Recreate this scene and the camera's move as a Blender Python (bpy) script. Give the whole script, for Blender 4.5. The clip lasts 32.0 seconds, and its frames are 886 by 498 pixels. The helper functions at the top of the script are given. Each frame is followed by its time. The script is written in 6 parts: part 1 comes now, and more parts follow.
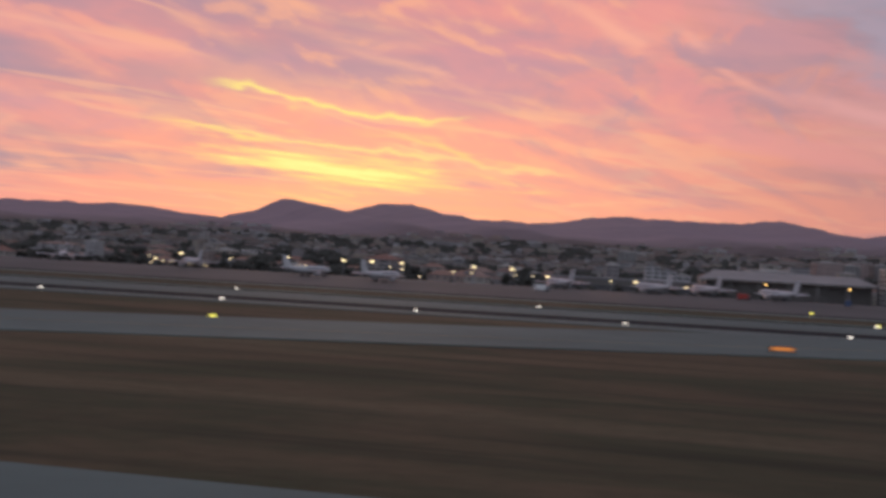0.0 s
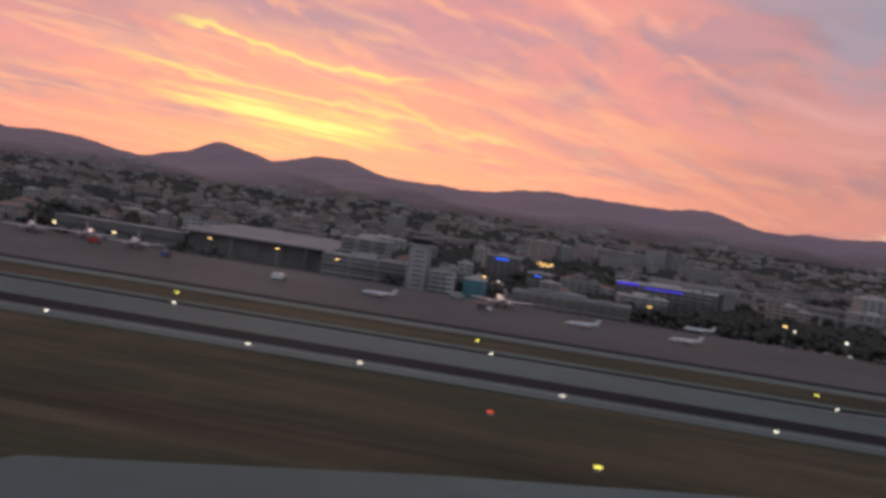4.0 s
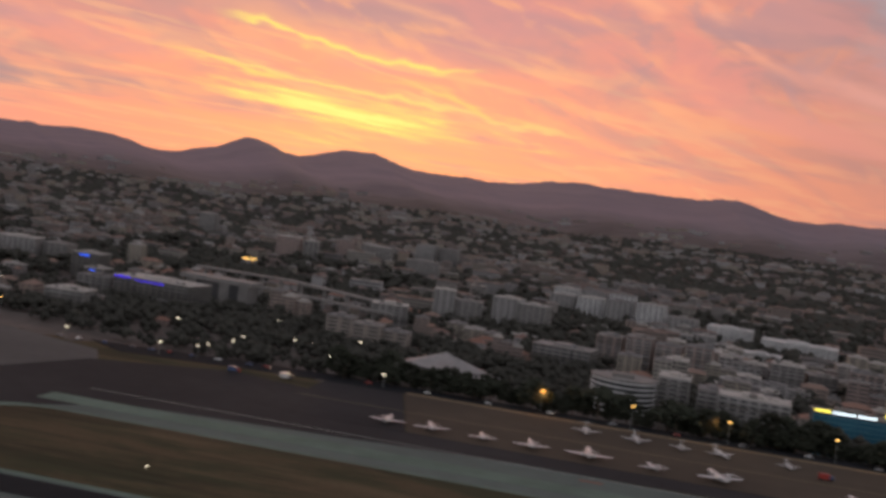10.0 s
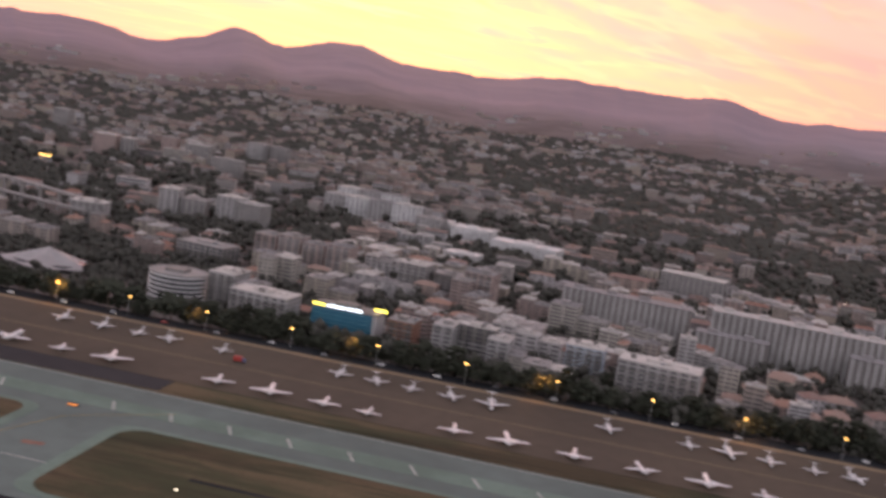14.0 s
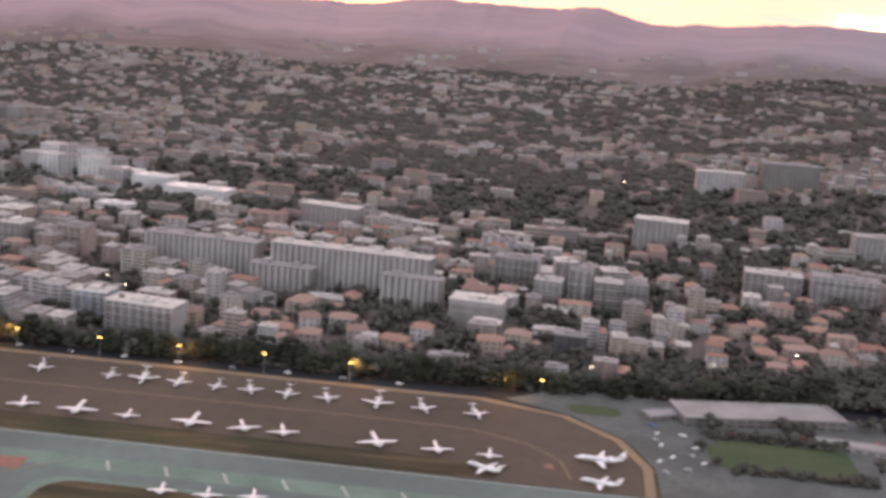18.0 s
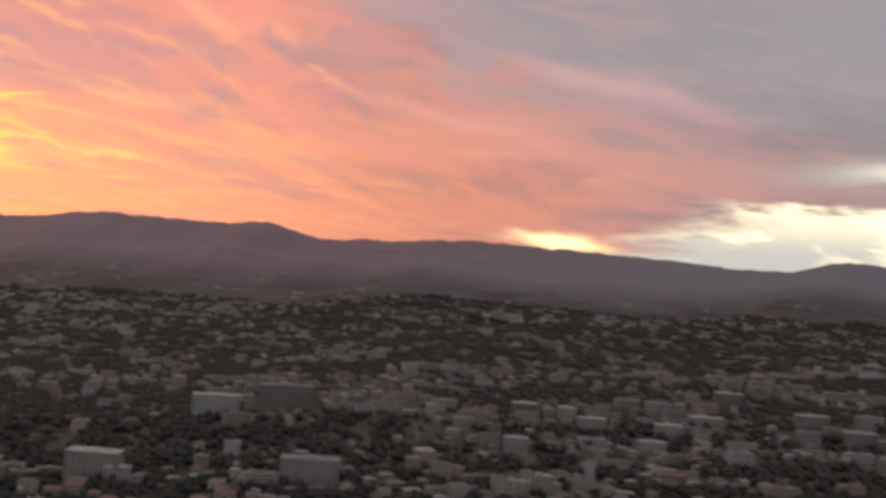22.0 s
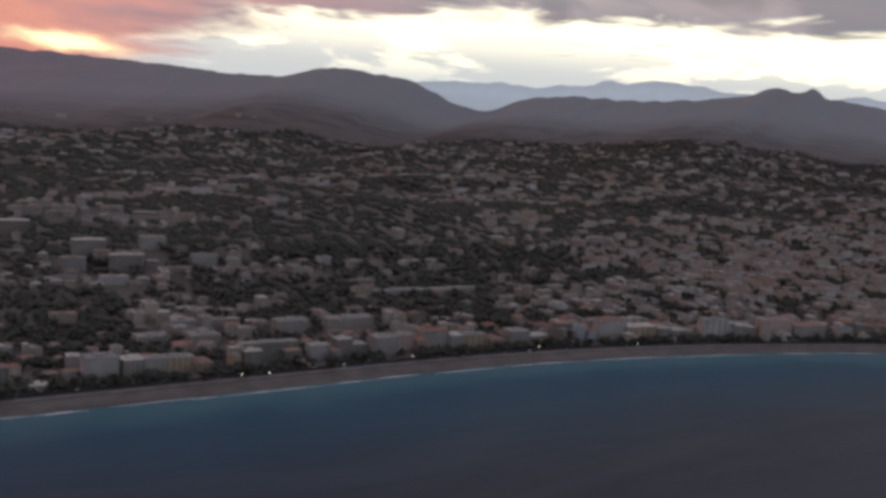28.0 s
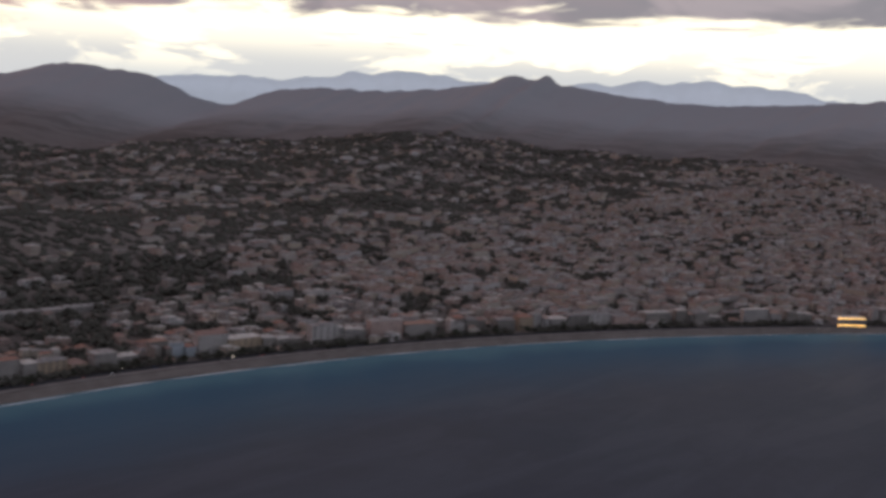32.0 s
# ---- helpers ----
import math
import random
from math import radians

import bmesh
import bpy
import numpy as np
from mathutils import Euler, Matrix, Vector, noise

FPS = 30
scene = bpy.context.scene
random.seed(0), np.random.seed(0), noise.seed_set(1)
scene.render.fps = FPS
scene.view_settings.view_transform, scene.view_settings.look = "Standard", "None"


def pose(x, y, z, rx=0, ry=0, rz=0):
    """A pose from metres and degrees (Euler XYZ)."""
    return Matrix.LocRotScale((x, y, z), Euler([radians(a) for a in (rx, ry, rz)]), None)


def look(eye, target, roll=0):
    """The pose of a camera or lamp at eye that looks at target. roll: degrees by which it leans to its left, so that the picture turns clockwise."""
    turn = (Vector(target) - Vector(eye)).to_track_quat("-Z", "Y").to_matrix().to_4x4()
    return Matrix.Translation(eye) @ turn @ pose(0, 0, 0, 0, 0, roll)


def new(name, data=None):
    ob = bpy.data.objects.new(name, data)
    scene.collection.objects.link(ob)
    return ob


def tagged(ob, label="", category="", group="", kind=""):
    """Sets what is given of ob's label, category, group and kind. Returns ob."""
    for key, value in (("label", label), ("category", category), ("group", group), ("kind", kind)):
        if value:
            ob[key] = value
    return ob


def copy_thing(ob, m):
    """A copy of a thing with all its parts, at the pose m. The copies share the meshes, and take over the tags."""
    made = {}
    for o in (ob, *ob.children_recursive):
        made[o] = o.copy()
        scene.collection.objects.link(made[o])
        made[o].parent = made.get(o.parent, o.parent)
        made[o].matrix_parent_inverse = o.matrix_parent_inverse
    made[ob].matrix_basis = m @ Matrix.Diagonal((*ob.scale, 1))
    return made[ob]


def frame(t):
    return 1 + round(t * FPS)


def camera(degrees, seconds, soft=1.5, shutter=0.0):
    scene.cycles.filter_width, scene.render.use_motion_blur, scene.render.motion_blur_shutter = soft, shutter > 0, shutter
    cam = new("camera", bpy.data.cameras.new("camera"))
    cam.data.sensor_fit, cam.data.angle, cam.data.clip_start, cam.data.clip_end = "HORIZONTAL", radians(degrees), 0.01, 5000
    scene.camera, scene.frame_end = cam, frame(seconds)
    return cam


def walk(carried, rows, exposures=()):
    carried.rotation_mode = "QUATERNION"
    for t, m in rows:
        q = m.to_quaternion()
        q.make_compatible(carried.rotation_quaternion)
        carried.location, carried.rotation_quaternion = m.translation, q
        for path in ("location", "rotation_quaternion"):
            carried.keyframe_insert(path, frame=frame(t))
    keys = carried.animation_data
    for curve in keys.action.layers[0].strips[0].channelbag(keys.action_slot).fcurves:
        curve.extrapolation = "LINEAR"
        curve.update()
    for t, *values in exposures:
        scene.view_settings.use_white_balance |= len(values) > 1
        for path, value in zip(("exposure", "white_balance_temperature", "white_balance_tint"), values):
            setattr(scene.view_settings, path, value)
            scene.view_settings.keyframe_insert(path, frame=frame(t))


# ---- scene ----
cam = camera(44.6, 32.0, soft=3.6, shutter=0.5)
METRES, EYE, TILT, LEAN, TURN = 600.0, 5.15, 0.0, -2.95, 11.0
EXPOSURES = [(0.0, -0.05, 5700, 11), (2.5, -0.05, 5650, 11), (5.0, 0.05, 6150, 10), (9.0, 0.0, 6600, 8), (10.5, -0.05, 6600, 9), (11.2, -0.05, 6600, 12), (12.0, 0.42, 6650, 17), (13.0, 0.7, 6750, 18), (15.5, 1.6, 6500, 14), (18.0, 1.72, 6550, 12), (19.0, 1.3, 6900, 15),
             (20.0, 0.52, 6900, 14), (21.0, 0.27, 6900, 11), (22.5, 0.0, 6900, 10), (24.0, 0.0, 6600, 10), (25.0, 0.03, 6250, 9), (28.0, 0.15, 6200, 10), (32.0, 0.2, 6250, 12)]
ROWS = [
    (0.0, -0.0031, -0.0002, -0.0005, 0.00, 0.00, -0.00),
    (0.5, 0.0141, -0.0037, -0.0006, -1.07, -0.09, 0.09),
    (1.0, 0.0312, -0.0067, -0.0005, -1.05, -0.65, -1.11),
    (1.5, 0.0481, -0.0092, -0.0003, -1.16, -1.11, -1.99),
    (2.0, 0.0648, -0.0112, 0.0001, -1.14, -1.08, -3.05),
    (2.5, 0.0811, -0.0129, 0.0005, -1.58, -0.57, -4.61),
    (4.5, 0.1431, -0.0202, 0.0038, -2.72, -2.73, -5.23),
    (5.0, 0.1587, -0.0232, 0.0050, -2.19, -3.39, -5.56),
    (5.5, 0.1743, -0.0267, 0.0064, -2.69, -3.19, -5.81),
    (6.0, 0.1901, -0.0304, 0.0079, -2.71, -3.08, -5.99),
    (6.5, 0.2058, -0.0342, 0.0094, -3.29, -2.41, -6.12),
    (7.0, 0.2216, -0.0380, 0.0110, -2.39, -2.04, -5.70),
    (7.5, 0.2374, -0.0420, 0.0127, -1.53, -1.75, -5.15),
    (8.0, 0.2533, -0.0463, 0.0145, -0.28, -2.06, -4.58),
    (8.5, 0.2693, -0.0509, 0.0164, 0.02, -1.82, -4.48),
    (9.0, 0.2853, -0.0559, 0.0185, 1.09, -2.59, -3.94),
    (9.5, 0.3015, -0.0608, 0.0205, 0.64, -2.34, -4.52),
    (10.0, 0.3178, -0.0656, 0.0226, 0.11, -2.57, -4.74),
    (10.5, 0.3340, -0.0701, 0.0247, -0.33, -3.95, -4.97),
    (11.0, 0.3503, -0.0741, 0.0268, -0.71, -5.79, -4.97),
    (11.5, 0.3665, -0.0779, 0.0290, -0.36, -7.31, -4.79),
    (12.0, 0.3826, -0.0815, 0.0311, 0.03, -8.37, -4.36),
    (12.5, 0.3988, -0.0851, 0.0333, 0.52, -8.61, -4.57),
    (13.0, 0.4148, -0.0888, 0.0355, 1.20, -8.25, -5.09),
    (13.5, 0.4306, -0.0925, 0.0376, 0.83, -7.64, -5.67),
    (15.5, 0.4921, -0.1074, 0.0457, -2.39, -11.55, -3.31),
    (16.0, 0.5071, -0.1112, 0.0476, -3.46, -11.71, -3.08),
    (16.5, 0.5221, -0.1151, 0.0496, -3.35, -11.17, -3.40),
    (17.0, 0.5370, -0.1192, 0.0516, -3.70, -11.55, -2.05),
    (17.5, 0.5520, -0.1234, 0.0537, -4.82, -11.71, -1.63),
    (18.0, 0.5668, -0.1277, 0.0556, -5.27, -11.78, -1.27),
    (18.5, 0.5816, -0.1322, 0.0575, -6.41, -10.72, -1.30),
    (19.0, 0.5963, -0.1369, 0.0593, -8.93, -8.57, -1.78),
    (19.5, 0.6109, -0.1417, 0.0610, -11.53, -6.59, -2.40),
    (20.0, 0.6255, -0.1467, 0.0627, -13.16, -4.32, -1.70),
    (20.5, 0.6399, -0.1519, 0.0643, -14.98, -1.68, -1.20),
    (21.0, 0.6541, -0.1573, 0.0659, -16.34, 0.03, -1.70),
    (21.5, 0.6682, -0.1629, 0.0673, -18.69, 0.19, -1.31),
    (22.0, 0.6821, -0.1686, 0.0688, -21.63, -0.27, -1.54),
    (22.5, 0.6958, -0.1746, 0.0702, -24.48, -0.07, -1.30),
    (23.0, 0.7093, -0.1807, 0.0716, -26.44, -0.73, -1.16),
    (23.5, 0.7225, -0.1870, 0.0731, -29.36, -3.08, -0.44),
    (24.0, 0.7355, -0.1935, 0.0745, -31.98, -5.04, -0.30),
    (24.5, 0.7481, -0.2002, 0.0760, -35.07, -6.94, -1.38),
    (25.0, 0.7603, -0.2071, 0.0776, -36.81, -8.15, -0.90),
    (25.5, 0.7722, -0.2143, 0.0792, -38.95, -8.68, -2.14),
    (27.5, 0.8159, -0.2459, 0.0864, -45.37, -9.68, -3.02),
    (28.0, 0.8260, -0.2547, 0.0884, -46.72, -9.87, -2.22),
    (28.5, 0.8356, -0.2637, 0.0903, -48.53, -9.37, -2.60),
    (29.0, 0.8450, -0.2731, 0.0923, -49.74, -9.70, -2.40),
    (29.5, 0.8541, -0.2827, 0.0943, -51.40, -9.79, -2.08),
    (30.0, 0.8629, -0.2926, 0.0962, -53.63, -9.40, -2.78),
    (30.5, 0.8714, -0.3028, 0.0982, -54.97, -9.61, -2.40),
    (31.0, 0.8796, -0.3133, 0.1001, -56.00, -10.02, -1.38),
    (31.5, 0.8876, -0.3240, 0.1020, -57.48, -10.51, -1.30),
    (32.0, 0.8953, -0.3350, 0.1039, -59.31, -10.01, -1.40),
]
walk(cam, [(t, pose(0, 0, EYE, TILT, LEAN, TURN) @ pose(METRES * x, METRES * y, METRES * z, 90 + pitch, roll, yaw)) for t, x, y, z, yaw, pitch, roll in ROWS], exposures=EXPOSURES)

# ---- light: dusk sky, a veiled low sun ----
class N:
    """A node socket that can be reckoned with."""
    tree = None

    def __init__(self, socket):
        self.s = socket

    @staticmethod
    def op(kind, *args):
        node = N.tree.nodes.new("ShaderNodeMath")
        node.operation = kind
        for i, a in enumerate(args):
            if isinstance(a, N):
                N.tree.links.new(a.s, node.inputs[i])
            else:
                node.inputs[i].default_value = a
        return N(node.outputs[0])

    def __add__(self, o): return N.op("ADD", self, o)
    def __radd__(self, o): return N.op("ADD", o, self)
    def __sub__(self, o): return N.op("SUBTRACT", self, o)
    def __rsub__(self, o): return N.op("SUBTRACT", o, self)
    def __mul__(self, o): return N.op("MULTIPLY", self, o)
    def __rmul__(self, o): return N.op("MULTIPLY", o, self)
    def __truediv__(self, o): return N.op("DIVIDE", self, o)


def step(v, a, b):
    """Smooth step of v from a to b."""
    node = N.tree.nodes.new("ShaderNodeMapRange")
    node.interpolation_type = "SMOOTHSTEP"
    node.clamp = True
    N.tree.links.new(v.s, node.inputs[0])
    if a < b:
        node.inputs[1].default_value, node.inputs[2].default_value = a, b
        node.inputs[3].default_value, node.inputs[4].default_value = 0, 1
    else:
        node.inputs[1].default_value, node.inputs[2].default_value = b, a
        node.inputs[3].default_value, node.inputs[4].default_value = 1, 0
    return N(node.outputs[0])


def bell(v, centre, width):
    d = (v - centre) / width
    return N.op("EXPONENT", d * d * -1.0)


def combine(x, y, z=0.0):
    node = N.tree.nodes.new("ShaderNodeCombineXYZ")
    for i, a in enumerate((x, y, z)):
        if isinstance(a, N):
            N.tree.links.new(a.s, node.inputs[i])
        else:
            node.inputs[i].default_value = a
    return N(node.outputs[0])


def fbm(vector, scale, detail=4.0, rough=0.55, distort=0.0):
    node = N.tree.nodes.new("ShaderNodeTexNoise")
    node.inputs["Scale"].default_value, node.inputs["Detail"].default_value = scale, detail
    node.inputs["Roughness"].default_value, node.inputs["Distortion"].default_value = rough, distort
    if vector is not None:
        N.tree.links.new(vector.s, node.inputs["Vector"])
    return N(node.outputs["Fac"])


def blend(fac, a, b, how="MIX"):
    """Colour blend; a and b are sockets or rgb tuples."""
    node = N.tree.nodes.new("ShaderNodeMix")
    node.data_type, node.blend_type = "RGBA", how
    node.clamp_factor = True
    for i, v in ((0, fac), (6, a), (7, b)):
        if isinstance(v, N):
            N.tree.links.new(v.s, node.inputs[i])
        elif isinstance(v, tuple):
            node.inputs[i].default_value = (*v, 1)
        else:
            node.inputs[i].default_value = v
    return N(node.outputs[2])


SUN_AZ, SUN_EL = -16.0, 2.5
world = bpy.data.worlds.new("dusk")
scene.world = world
world.use_nodes = True
N.tree = world.node_tree
N.tree.nodes.clear()
coord = N.tree.nodes.new("ShaderNodeTexCoord")
split = N.tree.nodes.new("ShaderNodeSeparateXYZ")
N.tree.links.new(coord.outputs["Generated"], split.inputs[0])
sx, sy, sz = (N(o) for o in split.outputs)
az = N.op("ARCTAN2", sx, sy) * 57.2958
el = N.op("ARCSINE", sz) * 57.2958
# the cloud deck as a plane over the land, drawn out along the wind towards WIND
WIND = radians(33.0)
lift = N.op("MAXIMUM", sz, 0.0) + 0.055
along = (sx * math.sin(WIND) + sy * math.cos(WIND)) / lift
across = (sx * math.cos(WIND) - sy * math.sin(WIND)) / lift
warp = fbm(combine(along * 0.35, across * 0.5, 3.0), 1.0, 3.0) - 0.5
across = across + warp * 1.3
big = fbm(combine(along * 0.30, across * 0.45, 1.7), 1.0, 4.0, 0.5, 0.2)
mid = fbm(combine(along * 0.75, across * 1.15, 5.2), 1.0, 5.0, 0.52, 0.35)
fine = fbm(combine(along * 1.4, across * 2.0, 7.1), 1.0, 4.0, 0.55, 0.4)
crinkle = 1.0 - N.op("ABSOLUTE", fbm(combine(along * 0.33, across * 0.95, 8.8), 1.0, 4.0, 0.5, 0.25) - 0.5) * 13.0
near_sun = bell(az, SUN_AZ + 2.0, 22.0)
warm = bell(az, SUN_AZ + 4.0, 36.0)
low = bell(el, 3.0, 7.0)
glow = near_sun * low
# dusky cloud, its lit undersides, and the crinkled bright edges
dusk = blend(warm, (0.285, 0.265, 0.300), (0.42, 0.25, 0.29))
lit = blend(step(warm, 0.25, 0.9), (0.60, 0.37, 0.37), (0.88, 0.295, 0.245))
lit = blend(bell(az, 6.0, 12.0) * 0.8, lit, (0.90, 0.345, 0.25))
lit = blend(glow * 0.9, lit, (1.0, 0.36, 0.23))
shade = mid * 0.24 + big * 0.76 + bell(az, -8.0, 16.0) * 0.035 + bell(az, 5.0, 11.0) * 0.04 + bell(az, 16.0, 7.0) * bell(el, 3.6, 2.2) * 0.09 + step(el, 4.0, 8.0) * bell(az, 13.0, 11.0) * 0.012 - bell(az, -35.0, 9.0) * step(el, 4.0, 8.0) * 0.08 - bell(az, -36.0, 7.0) * 0.03
sky = blend(step(shade + glow * 0.07 + warm * 0.02, 0.39, 0.60), dusk, lit)
sky = blend(step(fine, 0.48, 0.66) * step(mid, 0.62, 0.45) * 0.10, sky, dusk)
rose = fbm(combine(along * 0.42, across * 0.30, 21.0), 1.0, 5.0, 0.58, 0.4)
sky = blend(step(rose, 0.50, 0.64) * step(el, 2.5, 6.0) * step(az, 12.0, -6.0) * 0.5, sky, blend(warm, (0.44, 0.36, 0.42), (0.60, 0.27, 0.31)))
sky = blend(step(crinkle, 0.45, 1.0) * step(warm, 0.18, 0.8) * step(big + glow * 0.2, 0.38, 0.58) * (0.35 + near_sun * 0.3), sky, blend(near_sun, (1.0, 0.42, 0.29), (1.0, 0.50, 0.25)))
# puffs along the drift of the deck, lit on their undersides
drift = el + az * 0.18
puffs = fbm(combine(az * 0.17, drift * 0.40, 27.0), 1.0, 5.0, 0.50, 0.45)
under = fbm(combine(az * 0.17, (drift + 0.6) * 0.40, 27.0), 1.0, 5.0, 0.50, 0.45)
relief = (puffs - under) * step(el, 0.5, 3.0)
sky = blend(step(puffs, 0.50, 0.36) * step(el, 2.0, 5.0) * 0.30, sky, dusk)
sky = blend(step(relief, 0.0, 0.15) * warm * 0.6, sky, blend(near_sun, (1.0, 0.36, 0.26), (1.02, 0.44, 0.23)))
sky = blend(step(relief, 0.0, -0.16) * 0.26, sky, dusk)
mottle = step(az, 4.0, 16.0) * step(el, 4.5, 7.0)
sky = blend(step(mid, 0.40, 0.64) * mottle * 0.45, sky, (0.46, 0.37, 0.385))
sky = blend(step(rose + fine * 0.25, 0.58, 0.78) * mottle * step(az, 34.0, 20.0) * 0.7, sky, (0.82, 0.38, 0.34))
sky = blend(step(fbm(combine(along * 0.5, across * 0.7, 40.0), 1.0, 5.0, 0.6, 0.3), 0.54, 0.68) * mottle * step(el, 7.0, 11.0) * 0.5, sky, (0.47, 0.47, 0.50))
# pink ribs and blue-grey gaps in the deck to the north, which dims away from the sun
ribs = fbm(combine(az * 0.11 + el * 0.10, el * 0.62 + az * 0.08 + warp * 0.7, 14.0), 1.0, 4.0, 0.52, 0.3)
sky = blend(step(ribs, 0.47, 0.66) * step(az, -4.0, 8.0) * step(az, 40.0, 28.0) * step(el, 2.0, 4.5) * 0.75, sky, blend(step(az, 8.0, 30.0), (0.92, 0.36, 0.30), (0.62, 0.36, 0.36)))
sky = blend(step(ribs, 0.49, 0.33) * step(az, 8.0, 18.0) * step(el, 6.0, 10.0) * 0.5, sky, (0.40, 0.385, 0.43))
sky = blend(step(az, -5.0, 12.0) * 0.9, sky, (0.76, 0.77, 0.79), "MULTIPLY")
sky = blend(step(az, 26.0, 42.0) * 0.75, sky, blend(step(puffs, 0.40, 0.60), (0.25, 0.235, 0.245), (0.40, 0.345, 0.345)))
# salmon billows with mauve gaps, and the blue-grey top of the deck
billow = fbm(combine(az * 0.20 + el * 0.12, el * 0.34 - az * 0.05 + warp * 0.8, 51.0), 1.0, 6.0, 0.55, 0.7)
field = bell(az, 2.0, 8.0) * step(el, 4.0, 8.5)
sky = blend(step(billow, 0.49, 0.38) * field * 0.6, sky, (0.46, 0.27, 0.30))
sky = blend(step(billow, 0.51, 0.64) * field * 0.5, sky, (0.90, 0.30, 0.25))
sky = blend(step(el + az * 0.35 + (billow - 0.5) * 14.0, 12.0, 17.0) * step(az, 0.0, 7.0) * step(el, 6.0, 11.0) * 0.65, sky, (0.33, 0.325, 0.375))
# the burning gap over the ridge and the bright wisps above it
fire2 = bell(az, -15.5, 12.0) * bell(el, 2.4, 2.6)
sky = blend(fire2 * 0.55 * step(mid, 0.3, 0.6), sky, (1.0, 0.42, 0.21))
bands = fbm(combine(az * 0.13 + el * 0.10, el * 1.5 + az * 0.10, 4.4), 1.0, 5.0, 0.6, 0.3)
fire = bell(az, -16.5, 6.5) * bell(el + (az + 16.5) * 0.06, 3.9, 1.15)
sky = blend(step(fire * 0.95 + (bands - 0.5) * 2.6, 0.34, 0.95) * step(fire, 0.01, 0.10), sky, (1.0, 0.70, 0.20))
sky = blend(step(fire * 0.9 + (bands - 0.5) * 3.2, 0.72, 1.15) * step(fire, 0.01, 0.10), sky, (1.1, 0.88, 0.26))
kink = N.op("SINE", az * 1.7) * 0.10 + N.op("SINE", az * 4.3) * 0.05 + (fine - 0.5) * 1.6 + (mid - 0.5) * 0.5
rope = el - 8.2 + step(az, -24.0, -16.5) * 1.25 - kink
lane = bell(rope, 0.0, 0.15) * step(az, -24.5, -21.0) * step(az, -9.0, -13.0) * (0.8 + step(fbm(combine(az * 0.8, el * 0.4, 31.0), 1.0, 3.0), 0.42, 0.6) * 0.3)
sky = blend(bell(rope, 0.35, 0.75) * bell(az, -19.0, 6.0) * 0.55, sky, (1.0, 0.42, 0.24))
sky = blend(lane * 1.2, sky, (1.0, 0.72, 0.20))
rope2 = el - 5.75 + step(az, -26.0, -12.0) * 0.95 - kink * 0.6
sky = blend(bell(rope2, 0.0, 0.13) * step(az, -27.0, -23.0) * step(az, -9.0, -12.5) * 0.9, sky, (1.0, 0.66, 0.22))
rope3 = el - 5.1 + step(az, -14.0, -5.0) * 0.9 - kink * 0.8
sky = blend(bell(rope3, 0.0, 0.14) * step(az, -15.0, -12.5) * step(az, -3.5, -6.5) * 0.8, sky, (1.0, 0.60, 0.24))
wave = N.op("SINE", az * 0.95 + 0.6) * 0.16 + warp * 1.1 + (fine - 0.5) * 1.3 + (mid - 0.5) * 0.9
for a0, e0, slope, wid, span, force, tint in ((-21.5, 5.45, -0.10, 0.15, 4.0, 0.9, (1.0, 0.62, 0.20)), (-11.0, 5.2, -0.20, 0.20, 3.4, 0.9, (1.0, 0.56, 0.20)), (-9.0, 6.4, -0.16, 0.18, 3.0, 0.6, (1.0, 0.50, 0.24)),
                                              (-2.0, 11.6, -0.42, 0.42, 3.4, 0.75, (1.0, 0.42, 0.27)), (3.0, 10.2, -0.62, 0.35, 2.4, 0.7, (1.0, 0.42, 0.28)), (-12.5, 9.2, -0.25, 0.25, 4.0, 0.5, (1.0, 0.45, 0.27)),
                                              (-31.0, 2.7, -0.04, 0.22, 3.5, 0.7, (1.0, 0.43, 0.26)), (-29.0, 9.6, -0.12, 0.35, 4.5, 0.6, (0.95, 0.40, 0.28)), (11.0, 7.6, -0.16, 0.5, 5.5, 0.6, (0.80, 0.36, 0.31)), (15.0, 5.6, -0.12, 0.35, 5.0, 0.5, (0.86, 0.38, 0.30)), (19.0, 10.0, -0.2, 0.6, 6.0, 0.55, (0.66, 0.40, 0.40))):
    thread = bell(el - wave - (az - a0) * slope, e0, wid) * bell(az, a0, span) * step(mid + fine * 0.5, 0.58, 0.78)
    sky = blend(thread * (force * 1.15), sky, tint)
# the clear, pale band under the deck to the north
edge = (mid - 0.5) * 3.6 + (fine - 0.5) * 2.2 + warp * 1.5
clear = step(az + edge * 2.4 - el * 2.3, 13.5, 20.5) * step(el + edge - N.op("MAXIMUM", az - 40.0, 0.0) * 0.02, 5.0, 4.2)
slot = bell(el + edge * 0.35 - (az - 36.0) * 0.05, 6.3, 0.55) * bell(az, 37.0, 5.5)
pale = blend(step(el, 0.6, 3.0), (0.60, 0.62, 0.60), (1.35, 1.20, 0.88))
puff = fbm(combine(az * 0.16, el * 0.55, 9.0), 1.0, 6.0, 0.62, 0.4)
pale = blend(step(puff + bell(el, 1.6, 1.4) * 0.10, 0.50, 0.60) * step(el, 4.6, 1.6) * 0.9, pale, (0.56, 0.57, 0.56))
bars = fbm(combine(az * 0.10, el * 1.6, 2.0), 1.0, 4.0, 0.55)
pale = blend(step(bars, 0.60, 0.68) * step(el, 2.2, 3.4) * 0.8, pale, (0.50, 0.46, 0.44))
slit = bell(az, 16.8, 2.0) * bell(el + (puffs - 0.5) * 2.2 + (az - 17.0) * 0.03, 1.66, 0.24)
